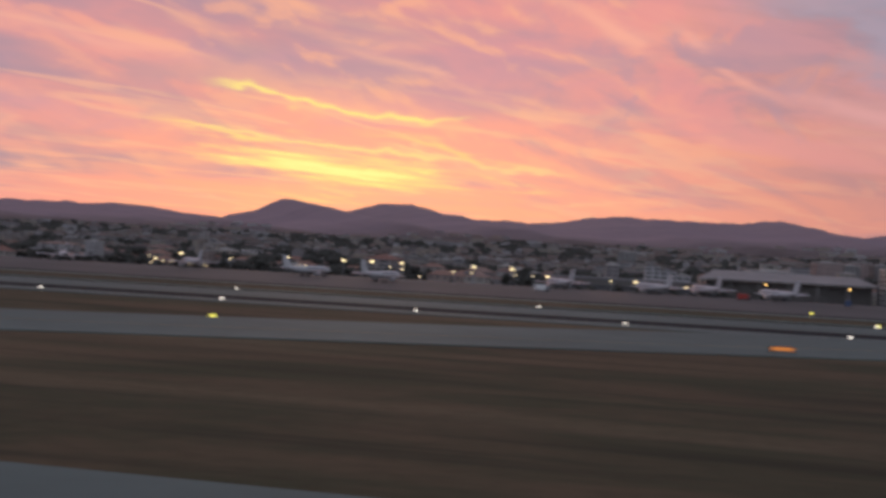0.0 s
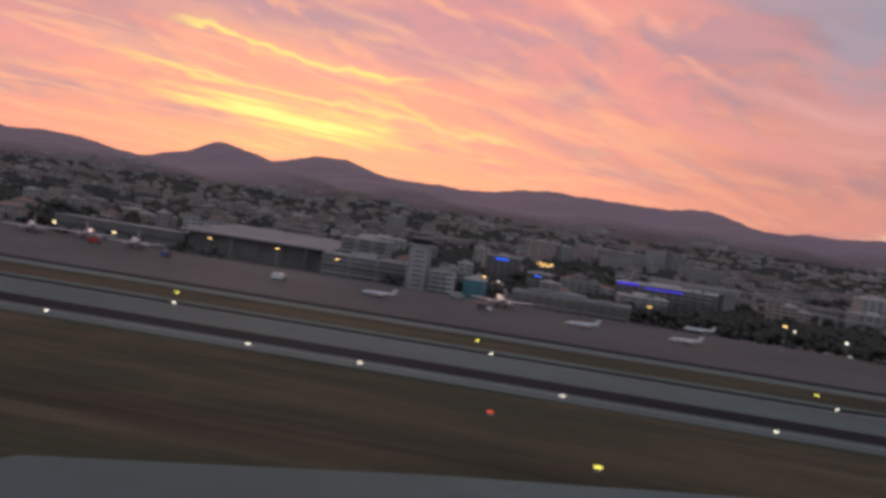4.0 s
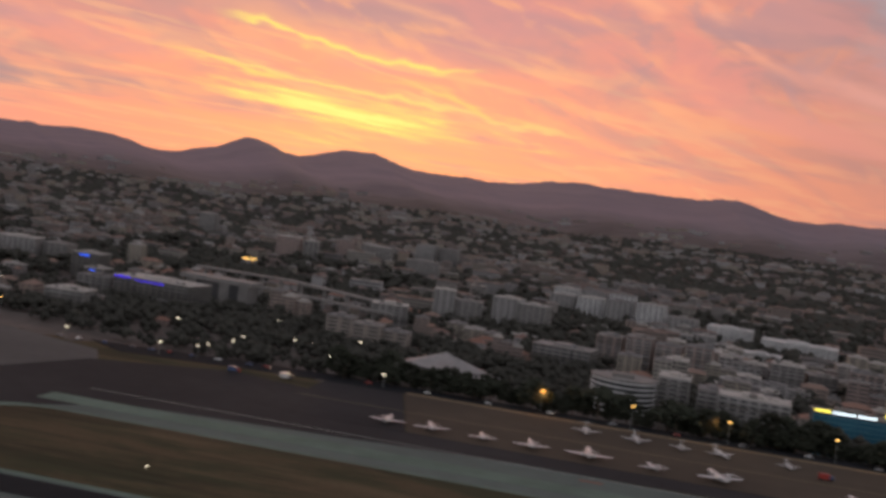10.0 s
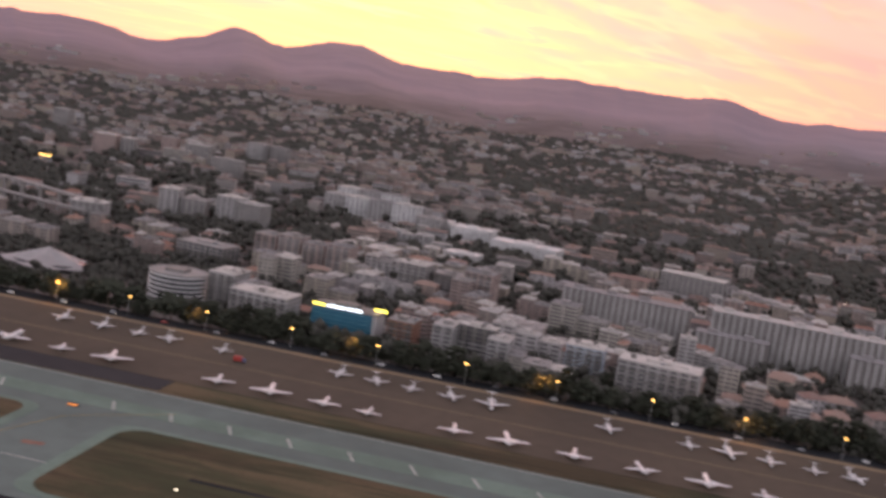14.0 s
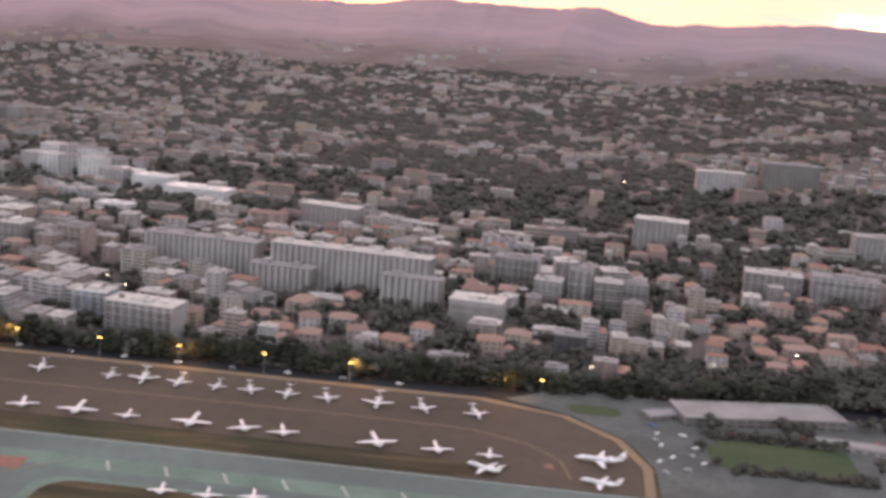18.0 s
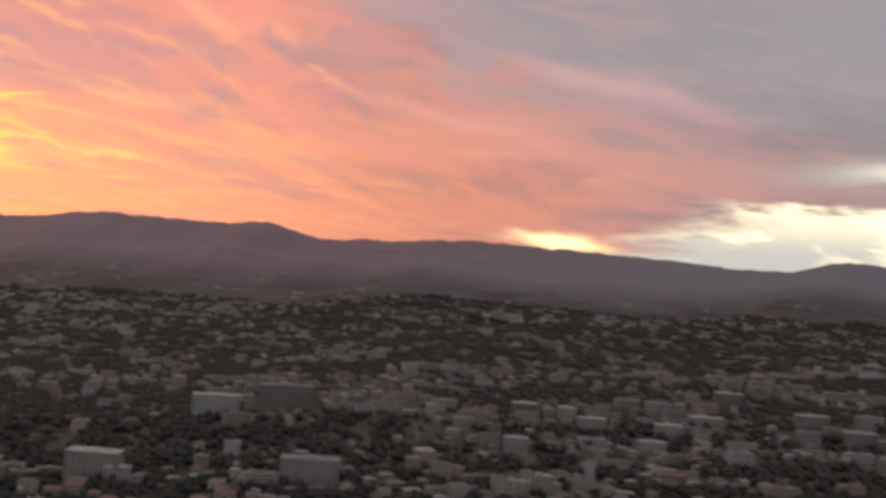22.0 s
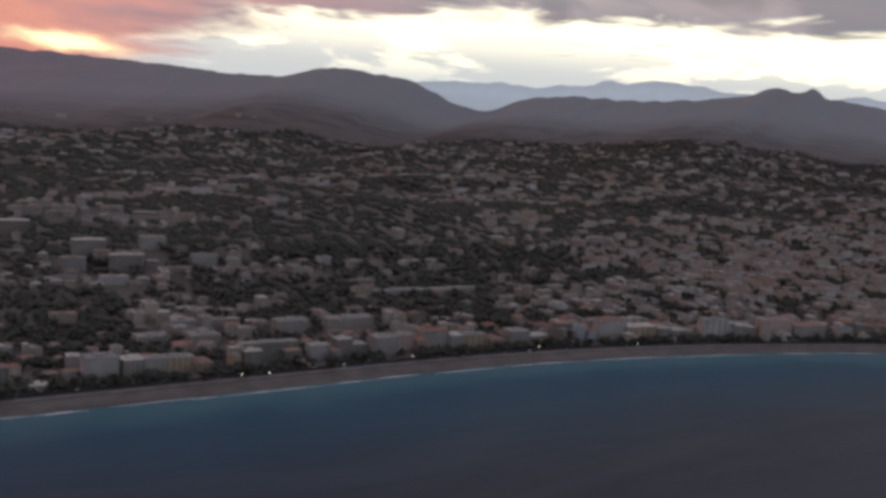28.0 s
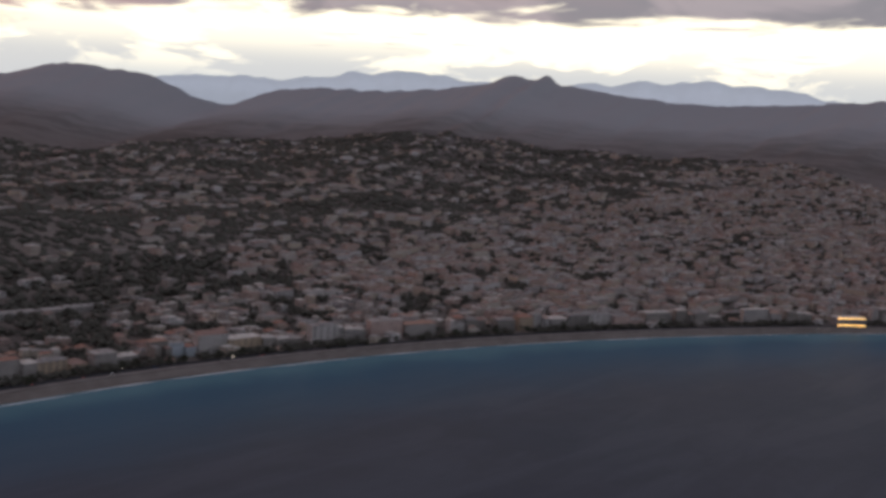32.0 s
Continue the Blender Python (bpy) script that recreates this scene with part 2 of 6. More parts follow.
sky = blend(clear, sky, pale)
sky = blend(slot * 1.1, sky, (1.1, 1.05, 0.90))
sky = blend(slit * 1.5, sky, (1.8, 1.35, 0.70))
# the sky behind the camera and overhead: dim blue-grey cloud
back = step(N.op("ABSOLUTE", az - 5.0), 70.0, 120.0)
sky = blend(back, sky, blend(big, (0.48, 0.51, 0.58), (0.68, 0.62, 0.64)))
sky = blend(step(el, 22.0, 50.0), sky, (0.36, 0.35, 0.40))
bright = N.tree.nodes.new("ShaderNodeBackground")
N.tree.links.new(sky.s, bright.inputs[0])
bright.inputs[1].default_value = 1.0
air = N.tree.nodes.new("ShaderNodeTexSky")
air.sky_type, air.sun_disc = "NISHITA", False
air.sun_elevation, air.sun_rotation = radians(SUN_EL), radians(SUN_AZ)
veil = N.tree.nodes.new("ShaderNodeBackground")
N.tree.links.new(air.outputs[0], veil.inputs[0])
veil.inputs[1].default_value = 0.008
both = N.tree.nodes.new("ShaderNodeAddShader")
N.tree.links.new(bright.outputs[0], both.inputs[0])
N.tree.links.new(veil.outputs[0], both.inputs[1])
out = N.tree.nodes.new("ShaderNodeOutputWorld")
N.tree.links.new(both.outputs[0], out.inputs[0])

sun = new("sun", bpy.data.lights.new("sun", "SUN"))
sun.data.energy, sun.data.angle, sun.data.color = 0.5, radians(12), (1.0, 0.62, 0.38)
sun.matrix_world = look((0, 0, 100), (-math.sin(radians(SUN_AZ)) * 100, -math.cos(radians(SUN_AZ)) * 100, 100 - 100 * math.tan(radians(SUN_EL))))


# ---- materials ----
def shader(name, colour, colour2=None, rough=0.8, scale=1.0, bump=0.0, metal=0.0, vary=0.0, fine=0.25, emit=None, power=0.0, spec=0.5):
    """A surface with two scales of variation; vary: how far each object differs in brightness."""
    m = bpy.data.materials.new(name)
    m.use_nodes = True
    N.tree = m.node_tree
    bsdf = m.node_tree.nodes["Principled BSDF"]
    bsdf.inputs["Roughness"].default_value, bsdf.inputs["Metallic"].default_value = rough, metal
    bsdf.inputs["Specular IOR Level"].default_value = spec
    place = N(m.node_tree.nodes.new("ShaderNodeTexCoord").outputs["Object"])
    big = fbm(place, scale * 0.35, 3.0)
    small = fbm(place, scale * 4.0, 4.0, 0.6)
    col = blend(step(big, 0.32, 0.68), colour, colour2 or tuple(c * 0.75 for c in colour))
    col = blend(step(small, 0.35, 0.7) * fine, col, tuple(c * 0.55 for c in colour))
    if vary:
        info = N(m.node_tree.nodes.new("ShaderNodeObjectInfo").outputs["Random"])
        col = blend(1.0, col, combine(1.0 - vary * info, 1.0 - vary * 1.05 * info, 1.0 - vary * 1.1 * info), "MULTIPLY")
    m.node_tree.links.new(col.s, bsdf.inputs["Base Color"])
    if bump:
        b = m.node_tree.nodes.new("ShaderNodeBump")
        b.inputs["Strength"].default_value, b.inputs["Distance"].default_value = 0.6, bump
        m.node_tree.links.new(small.s, b.inputs["Height"])
        m.node_tree.links.new(b.outputs[0], bsdf.inputs["Normal"])
    if emit:
        bsdf.inputs["Emission Color"].default_value, bsdf.inputs["Emission Strength"].default_value = (*emit, 1), power
    return m


def palette(name, colours, rough=0.8, scale=1.0, island=False):
    """A surface whose colour is drawn per object (or per loose piece) from a few paints."""
    m = bpy.data.materials.new(name)
    m.use_nodes = True
    N.tree = m.node_tree
    bsdf = m.node_tree.nodes["Principled BSDF"]
    bsdf.inputs["Roughness"].default_value = rough
    bsdf.inputs["Specular IOR Level"].default_value = 0.2
    if island:
        rnd = N(m.node_tree.nodes.new("ShaderNodeNewGeometry").outputs["Random Per Island"])
    else:
        rnd = N(m.node_tree.nodes.new("ShaderNodeObjectInfo").outputs["Random"])
    ramp = m.node_tree.nodes.new("ShaderNodeValToRGB")
    ramp.color_ramp.interpolation = "CONSTANT"
    els = ramp.color_ramp.elements
    for i, c in enumerate(colours):
        e = els[i] if i < 2 else els.new(i / len(colours))
        e.position, e.color = i / len(colours), (*c, 1)
    m.node_tree.links.new(rnd.s, ramp.inputs[0])
    place = N(m.node_tree.nodes.new("ShaderNodeTexCoord").outputs["Object"])
    grime = fbm(place, scale * 0.8, 3.0)
    small = fbm(place, scale * 5.0, 3.0)
    col = blend(step(grime, 0.40, 0.75) * 0.35, N(ramp.outputs[0]), (0.16, 0.14, 0.13))
    col = blend(step(small, 0.45, 0.75) * 0.2, col, (0.12, 0.11, 0.10))
    m.node_tree.links.new(col.s, bsdf.inputs["Base Color"])
    return m


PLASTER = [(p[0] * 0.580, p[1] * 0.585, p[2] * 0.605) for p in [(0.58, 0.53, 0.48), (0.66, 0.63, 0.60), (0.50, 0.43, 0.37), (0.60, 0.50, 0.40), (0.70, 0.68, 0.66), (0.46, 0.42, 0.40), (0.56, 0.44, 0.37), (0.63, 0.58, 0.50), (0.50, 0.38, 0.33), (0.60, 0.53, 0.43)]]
TILE = [(0.24, 0.125, 0.095), (0.28, 0.165, 0.125), (0.21, 0.135, 0.115), (0.27, 0.185, 0.15)]
DECK = [(0.30, 0.28, 0.27), (0.42, 0.40, 0.38), (0.24, 0.23, 0.23), (0.50, 0.47, 0.44)]
M = {
    "wall": palette("plaster", PLASTER),
    # distant walls: plaster dimmed, so the low contrast of haze sits in its colour
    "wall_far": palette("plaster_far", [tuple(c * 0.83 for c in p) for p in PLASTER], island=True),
    "tile": palette("roof_tile", TILE, 0.85, 3.0),
    "deck": palette("roof_deck", DECK, 0.9),
    # tile and deck paints dimmed, tiles greyed, to carry haze in the colour
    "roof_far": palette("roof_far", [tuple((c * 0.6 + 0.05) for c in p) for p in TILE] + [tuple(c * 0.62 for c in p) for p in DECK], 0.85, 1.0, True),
    "white": shader("white_paint", (0.33, 0.32, 0.315), rough=0.6, scale=0.6),
    "prom": shader("promenade_paving", (0.165, 0.15, 0.145), rough=0.9, scale=0.8, spec=0.08),
    "pale": shader("pale_concrete", (0.262, 0.250, 0.240), rough=0.85, scale=0.7),
    "concrete": shader("concrete", (0.212, 0.20, 0.187), rough=0.9, scale=0.5, vary=0.3),
    "glass": shader("dark_glass", (0.10, 0.10, 0.105), rough=0.25, scale=0.5, fine=0.1),
    "blue_glass": shader("blue_glass_front", (0.035, 0.135, 0.215), (0.03, 0.105, 0.175), rough=0.2, scale=0.4),
    "teal": shader("teal_cladding", (0.06, 0.20, 0.24), rough=0.45, scale=0.4),
    "metal_roof": shader("metal_roof", (0.25, 0.25, 0.255), rough=0.75, scale=0.2, metal=0.2),
    "brick_red": shader("terracotta_wall", (0.30, 0.15, 0.10), rough=0.85, scale=0.6),
    "asphalt": shader("asphalt", (0.030, 0.031, 0.034), (0.022, 0.023, 0.026), 0.95, 0.12, 0.01, spec=0.03),
    "asphalt_worn": shader("grey_asphalt", (0.054, 0.051, 0.052), (0.042, 0.040, 0.042), 0.95, 0.12, 0.01, spec=0.03),
    "runway": shader("worn_asphalt", (0.128, 0.160, 0.148), (0.100, 0.124, 0.115), 0.85, 0.10, 0.01, spec=0.08),
    "apron": shader("apron_concrete", (0.118, 0.114, 0.112), (0.094, 0.092, 0.090), 0.9, 0.12, 0.01, spec=0.08),
    "ramp": shader("stained_ramp", (0.096, 0.077, 0.059), (0.076, 0.062, 0.049), 0.9, 0.10, 0.01, spec=0.08),
    "grass_plot": shader("watered_grass", (0.055, 0.075, 0.040), (0.08, 0.09, 0.05), 1.0, 0.3, 0.02, spec=0.08),
    "sand": shader("sandy_edge", (0.24, 0.175, 0.115), (0.19, 0.145, 0.10), 0.95, 0.4, spec=0.05),
    "yard": shader("worn_grey_yard", (0.122, 0.130, 0.123), (0.086, 0.092, 0.086), 0.9, 0.35, fine=0.5, spec=0.05),
    "line": shader("worn_line_paint", (0.38, 0.40, 0.37), rough=0.8, scale=2.0, fine=0.5),
    "line_yellow": shader("yellow_line_paint", (0.24, 0.20, 0.085), rough=0.8, scale=2.0, fine=0.6),
    "line_red": shader("red_ground_sign", (0.21, 0.10, 0.07), rough=0.8, scale=2.0),
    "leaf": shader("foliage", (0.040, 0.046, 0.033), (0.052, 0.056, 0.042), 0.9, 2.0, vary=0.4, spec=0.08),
    # greyer and lighter than the foliage above: haze put into the base colour
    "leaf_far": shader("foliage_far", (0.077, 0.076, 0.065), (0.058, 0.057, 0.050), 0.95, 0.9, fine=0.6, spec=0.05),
    "bark": shader("bark", (0.10, 0.075, 0.055), rough=0.95, scale=3.0),
    "shingle": shader("beach_shingle", (0.135, 0.122, 0.115), (0.10, 0.09, 0.084), 0.95, 0.4, 0.01, spec=0.08),
    "foam": shader("foam", (0.75, 0.78, 0.80), rough=0.7, scale=1.5, fine=0.5),
    "jet": shader("white_aircraft_paint", (0.66, 0.66, 0.66), (0.60, 0.61, 0.62), 0.3, 0.6, fine=0.05),
    "airliner": shader("airliner_paint", (0.46, 0.46, 0.47), (0.40, 0.41, 0.43), 0.4, 0.4, fine=0.1),
    "shoulder": shader("pale_shoulder", (0.150, 0.205, 0.170), rough=0.9, scale=0.4, spec=0.08),
    "jet_dark": shader("cockpit_glass", (0.02, 0.022, 0.026), rough=0.1),
    "metal": shader("bare_metal", (0.45, 0.45, 0.46), rough=0.4, metal=0.8, scale=2.0),
    "pole": shader("galvanised_pole", (0.30, 0.30, 0.30), rough=0.6, metal=0.5, scale=3.0),
    "car": palette("car_paint", [(0.6, 0.6, 0.6), (0.08, 0.08, 0.09), (0.3, 0.31, 0.33), (0.35, 0.05, 0.04), (0.7, 0.7, 0.68), (0.06, 0.1, 0.2)], 0.35),
    "tyre": shader("tyre", (0.02, 0.02, 0.02), rough=0.9),
    "brick_pale": shader("pink_plaster", (0.36, 0.275, 0.25), rough=0.85, scale=0.6),
    "ochre": shader("ochre_plaster", (0.30, 0.24, 0.175), rough=0.85, scale=0.6),
    "blue_grey": shader("blue_grey_plaster", (0.33, 0.38, 0.43), rough=0.8, scale=0.6),
    "hall_white": shader("bright_white_cladding", (0.56, 0.56, 0.555), rough=0.6, scale=0.4),
    "glass_dark": shader("black_glass", (0.02, 0.024, 0.03), rough=0.15, scale=0.4, fine=0.1),
    "tent": shader("white_membrane", (0.33, 0.31, 0.305), rough=0.6, scale=0.5),
    "lamp_warm": shader("sodium_lamp", (0.9, 0.6, 0.2), emit=(1.0, 0.54, 0.13), power=3.5),
    "lamp_white": shader("white_lamp", (0.9, 0.9, 0.8), emit=(1.0, 0.86, 0.62), power=2.4),
    "lamp_cream": shader("cream_lamp", (0.9, 0.8, 0.5), emit=(1.0, 0.72, 0.32), power=2.2),
    "lamp_yellow": shader("yellow_light", (0.9, 0.8, 0.1), emit=(1.0, 0.85, 0.10), power=1.6),
    "lamp_red": shader("red_light", (0.8, 0.1, 0.05), emit=(1.0, 0.12, 0.05), power=1.5),
    "sign_blue": shader("blue_sign", (0.05, 0.1, 0.8), emit=(0.02, 0.12, 1.0), power=1.7),
    "sign_violet": shader("violet_sign", (0.08, 0.03, 0.7), emit=(0.05, 0.01, 1.0), power=1.1),
    "sign_white": shader("white_sign", (0.8, 0.8, 0.8), emit=(0.75, 0.9, 1.0), power=2.2),
    "sign_yellow": shader("yellow_sign", (0.8, 0.7, 0.1), emit=(1.0, 0.85, 0.1), power=2.2),
}


def mown(name, dry, green, dark):
    """Airfield grass: dry and green drifts drawn out along the mowing lines."""
    m = bpy.data.materials.new(name)
    m.use_nodes = True
    N.tree = m.node_tree
    bsdf = m.node_tree.nodes["Principled BSDF"]
    bsdf.inputs["Roughness"].default_value, bsdf.inputs["Specular IOR Level"].default_value = 1.0, 0.08
    place = N(m.node_tree.nodes.new("ShaderNodeTexCoord").outputs["Object"])
    xyz = m.node_tree.nodes.new("ShaderNodeSeparateXYZ")
    m.node_tree.links.new(place.s, xyz.inputs[0])
    px, py = N(xyz.outputs[0]), N(xyz.outputs[1])
    drift = fbm(combine(px * 0.05, py * 0.11, 0.0), 1.0, 5.0, 0.65, 0.4)
    lines = fbm(combine(px * 0.03, py * 0.75, 4.0), 1.0, 4.0, 0.6)
    tufts = fbm(place, 2.2, 4.0, 0.65)
    col = blend(step(drift, 0.38, 0.62), dry, green)
    col = blend(step(lines, 0.48, 0.68) * 0.5, col, dark)
    col = blend(step(fbm(combine(px * 0.014, py * 0.07, 9.0), 1.0, 4.0, 0.6), 0.48, 0.64) * 0.5, col, tuple(c * 0.8 for c in dark))
    col = blend(step(fbm(combine(px * 0.022, py * 0.16, 17.0), 1.0, 4.0, 0.6), 0.53, 0.68) * 0.6, col, tuple(c * 1.45 for c in dry))
    col = blend(step(tufts, 0.45, 0.7) * 0.4, col, tuple(c * 0.5 for c in dry))
    m.node_tree.links.new(col.s, bsdf.inputs["Base Color"])
    b = m.node_tree.nodes.new("ShaderNodeBump")
    b.inputs["Strength"].default_value, b.inputs["Distance"].default_value = 0.6, 0.03
    m.node_tree.links.new(tufts.s, b.inputs["Height"])
    m.node_tree.links.new(b.outputs[0], bsdf.inputs["Normal"])
    return m


M["grass"] = mown("dry_grass", (0.100, 0.075, 0.046), (0.052, 0.054, 0.031), (0.026, 0.026, 0.019))


# ---- mesh helpers ----
class Build:
    """Collects boxes, prisms and sheets into one mesh."""

    def __init__(self):
        self.v, self.f, self.m = [], [], []

    def add(self, verts, faces, mat=0):
        n = len(self.v)
        self.v += verts
        self.f += [tuple(i + n for i in f) for f in faces]
        self.m += [mat] * len(faces)

    def box(self, x0, x1, y0, y1, z0, z1, mat=0, taper=1.0):
        cx, cy = (x0 + x1) / 2, (y0 + y1) / 2
        def t(x, y): return (cx + (x - cx) * taper, cy + (y - cy) * taper, z1)
        self.add([(x0, y0, z0), (x1, y0, z0), (x1, y1, z0), (x0, y1, z0), t(x0, y0), t(x1, y0), t(x1, y1), t(x0, y1)],
                 [(3, 2, 1, 0), (4, 5, 6, 7), (0, 1, 5, 4), (1, 2, 6, 5), (2, 3, 7, 6), (3, 0, 4, 7)], mat)

    def prism(self, outline, z0, z1, mat=0):
        n = len(outline)
        self.add([(x, y, z0) for x, y in outline] + [(x, y, z1) for x, y in outline],
                 [tuple(range(n - 1, -1, -1)), tuple(range(n, 2 * n))] + [(i, (i + 1) % n, n + (i + 1) % n, n + i) for i in range(n)], mat)

    def hip(self, x0, x1, y0, y1, z0, z1, mat=0):
        w, d = x1 - x0, y1 - y0
        k = min(w, d) / 2 * 0.9
        if w >= d:
            top = [(x0 + k, (y0 + y1) / 2, z1), (x1 - k, (y0 + y1) / 2, z1)]
            faces = [(0, 1, 5, 4), (1, 2, 5), (2, 3, 4, 5), (3, 0, 4), (3, 2, 1, 0)]
        else:
            top = [((x0 + x1) / 2, y0 + k, z1), ((x0 + x1) / 2, y1 - k, z1)]
            faces = [(0, 1, 4), (1, 2, 5, 4), (2, 3, 5), (3, 0, 4, 5), (3, 2, 1, 0)]
        self.add([(x0, y0, z0), (x1, y0, z0), (x1, y1, z0), (x0, y1, z0)] + top, faces, mat)

    def rings(self, rings, mat=0, close=True):
        """Skins a row of rings of points, each with as many points."""
        n = len(rings[0])
        faces = [(i * n + j, i * n + (j + 1) % n, (i + 1) * n + (j + 1) % n, (i + 1) * n + j) for i in range(len(rings) - 1) for j in range(n)]
        if close:
            faces += [tuple(range(n - 1, -1, -1)), tuple((len(rings) - 1) * n + j for j in range(n))]
        self.add([p for r in rings for p in r], faces, mat)

    def tube(self, a, b, r0, r1=None, n=8, mat=0):
        a, b = Vector(a), Vector(b)
        q = (b - a).to_track_quat("Z", "Y")
        ring = [Vector((math.cos(2 * math.pi * i / n), math.sin(2 * math.pi * i / n), 0)) for i in range(n)]
        self.rings([[tuple(a + q @ (p * r0)) for p in ring], [tuple(b + q @ (p * (r0 if r1 is None else r1))) for p in ring]], mat)

    def mesh(self, name, mats, smooth=False):
        me = bpy.data.meshes.new(name)
        me.from_pydata(self.v, [], self.f)
        for k in mats:
            me.materials.append(M[k])
        if len(mats) > 1:
            me.polygons.foreach_set("material_index", self.m)
        if smooth:
            me.shade_smooth()
        me.update()
        return me


def thing(name, label, category, m=None, group="", kind=""):
    ob = new(name)
    ob.empty_display_size = 0.3
    if m is not None:
        ob.matrix_basis = m
    return tagged(ob, label, category, group, kind)


def part(name, b, mats, parent, label="", smooth=False, at=None):
    data = b.mesh(name, mats, smooth) if isinstance(b, Build) else b
    ob = new(name, data)
    ob.parent = parent
    if at is not None:
        ob.matrix_basis = at
    return tagged(ob, label)


def structure(name, b, mats, label, category, smooth=False, kind="structure"):
    return tagged(new(name, b.mesh(name, mats, smooth)), label, category, "", kind)


# ---- the lie of the land ----
def ss(a, b, x):
    t = min(1.0, max(0.0, (x - a) / (b - a)))
    return t * t * (3 - 2 * t)


def coast(x):
    """y of the waterline: south of the airfield, then the long bay."""
    bay = 213.0 - 16.0 * ss(560, 470, x) - 40.0 * ss(470, 420, x) - max(0.0, (x - 700.0)) ** 2 * 0.00092
    return bay * ss(405, 440, x) - 260.0 * ss(440, 405, x)


BUMPS = ((-33, 3, -10), (-22.6, 1.3, 54), (-17, 2.2, 62), (-6, 2.5, 33), (-2, 4, 37), (2.8, 1.8, 47), (14, 5, 45), (22, 5, 26), (32.8, 2.3, 64), (0, 4, 9), (-12, 3, 8), (7.6, 0.5, 9),
         (8.5, 0.5, 9), (36, 1.6, 34), (40.1, 2, -74), (45, 3, 13), (54.6, 0.9, 26), (56.5, 0.45, 36), (55.6, 1.6, 6), (56, 6, 76), (75, 8, 75), (-27, 2, -48), (-40, 4, -32))
CX, CY, RIDGE = 300.0, 0.0, 4870.0


HILLS = ((1150, 520, 75, 42, 9), (1030, 660, 85, 45, 10), (1025, 430, 40, 22, 6), (865, 480, 60, 40, 10))


def crest(a):
    jag = noise.noise((a * 1.1, 0.4, 3.0)) * 6 + noise.noise((a * 2.3, 0.4, 7.0)) * 4 + noise.noise((a * 5.1, 0.4, 11.0)) * 2.6
    return 1.045 * (128 + jag + sum(h * math.exp(-((a - c) / w) ** 2) for c, w, h in BUMPS))


def land(x, y):
    """Height of the ground."""
    d = y - coast(x)
    if d < 12:
        return -2.5 + 2.6 * ss(-14, 9, d)
    z = 0.1 + (-1.6 * ss(150, 163, y) - 0.011 * max(0.0, min(y, 560.0) - 170.0)) * ss(400, 370, x) * ss(900, 620, y)
    z += 15 * ss(300, 500, y) * ss(400, 560, x) * (1 - 0.55 * ss(760, 980, x))
    z += 4 * ss(320, 480, y) * (1 - ss(400, 560, x))
    roll = noise.noise((x / 140, y / 140, 0.3)) * 0.7 + noise.noise((x / 55, y / 55, 2.3)) * 0.3
    z += (roll + 0.15) * 14 * ss(300, 520, y) * (0.35 + 0.65 * ss(330, 520, x))
    for hx, hy, wx, wy, high in HILLS:
        z += high * math.exp(-((x - hx) / wx) ** 2 - ((y - hy) / wy) ** 2)
    r = math.hypot(x - CX, y - CY)
    if r > 850:
        a = math.degrees(math.atan2(x - CX, y - CY))
        t = min(1.0, (r - 850) / (RIDGE - 850))
        spur = noise.noise((a * 0.35, r / 900, 5.0)) + 0.5 * noise.noise((a * 0.9, r / 420, 8.0))
        rough = noise.noise((a * 3.2, r / 160, 1.0)) * 3.0 + noise.noise((a * 1.5, r / 90, 4.0)) * 3.0
        z = z * (1 - t) + (crest(a) * t ** 1.15 + spur * 0.20 * crest(a) * t * (1 - t) + rough * t) * ss(0, 160, d)
        if r > RIDGE:
            z -= (r - RIDGE) * 0.5
    return z


def build_land():
    b = Build()
    angles = [-180 + i * 3 for i in range(0, 40)] + [-60 + i * 0.22 for i in range(0, 720)] + [98.4 + i * 2.4 for i in range(34)]
    radii = [2] + [12 * i for i in range(1, 13)] + [144 + 5 * i for i in range(1, 150)] + [889 * 1.045 ** i for i in range(1, 40)]
    radii = [r for r in radii if r < 4850] + [4870, 4985]
    n = len(angles)
    for r in radii:
        for a in angles:
            x, y = CX + r * math.sin(radians(a)), CY + r * math.cos(radians(a))
            b.v.append((x, y, land(x, y)))
    for i in range(len(radii) - 1):
        for j in range(n):
            k = (j + 1) % n
            b.f.append((i * n + j, i * n + k, (i + 1) * n + k, (i + 1) * n + j)[::-1])
            x, y, z = b.v[i * n + j]
            b.m.append(0 if x < 395 and y < 146 else 1)
    b.f.append(tuple(range(n)))
    b.m.append(0)
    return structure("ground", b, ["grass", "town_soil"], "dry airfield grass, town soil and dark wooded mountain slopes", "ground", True)




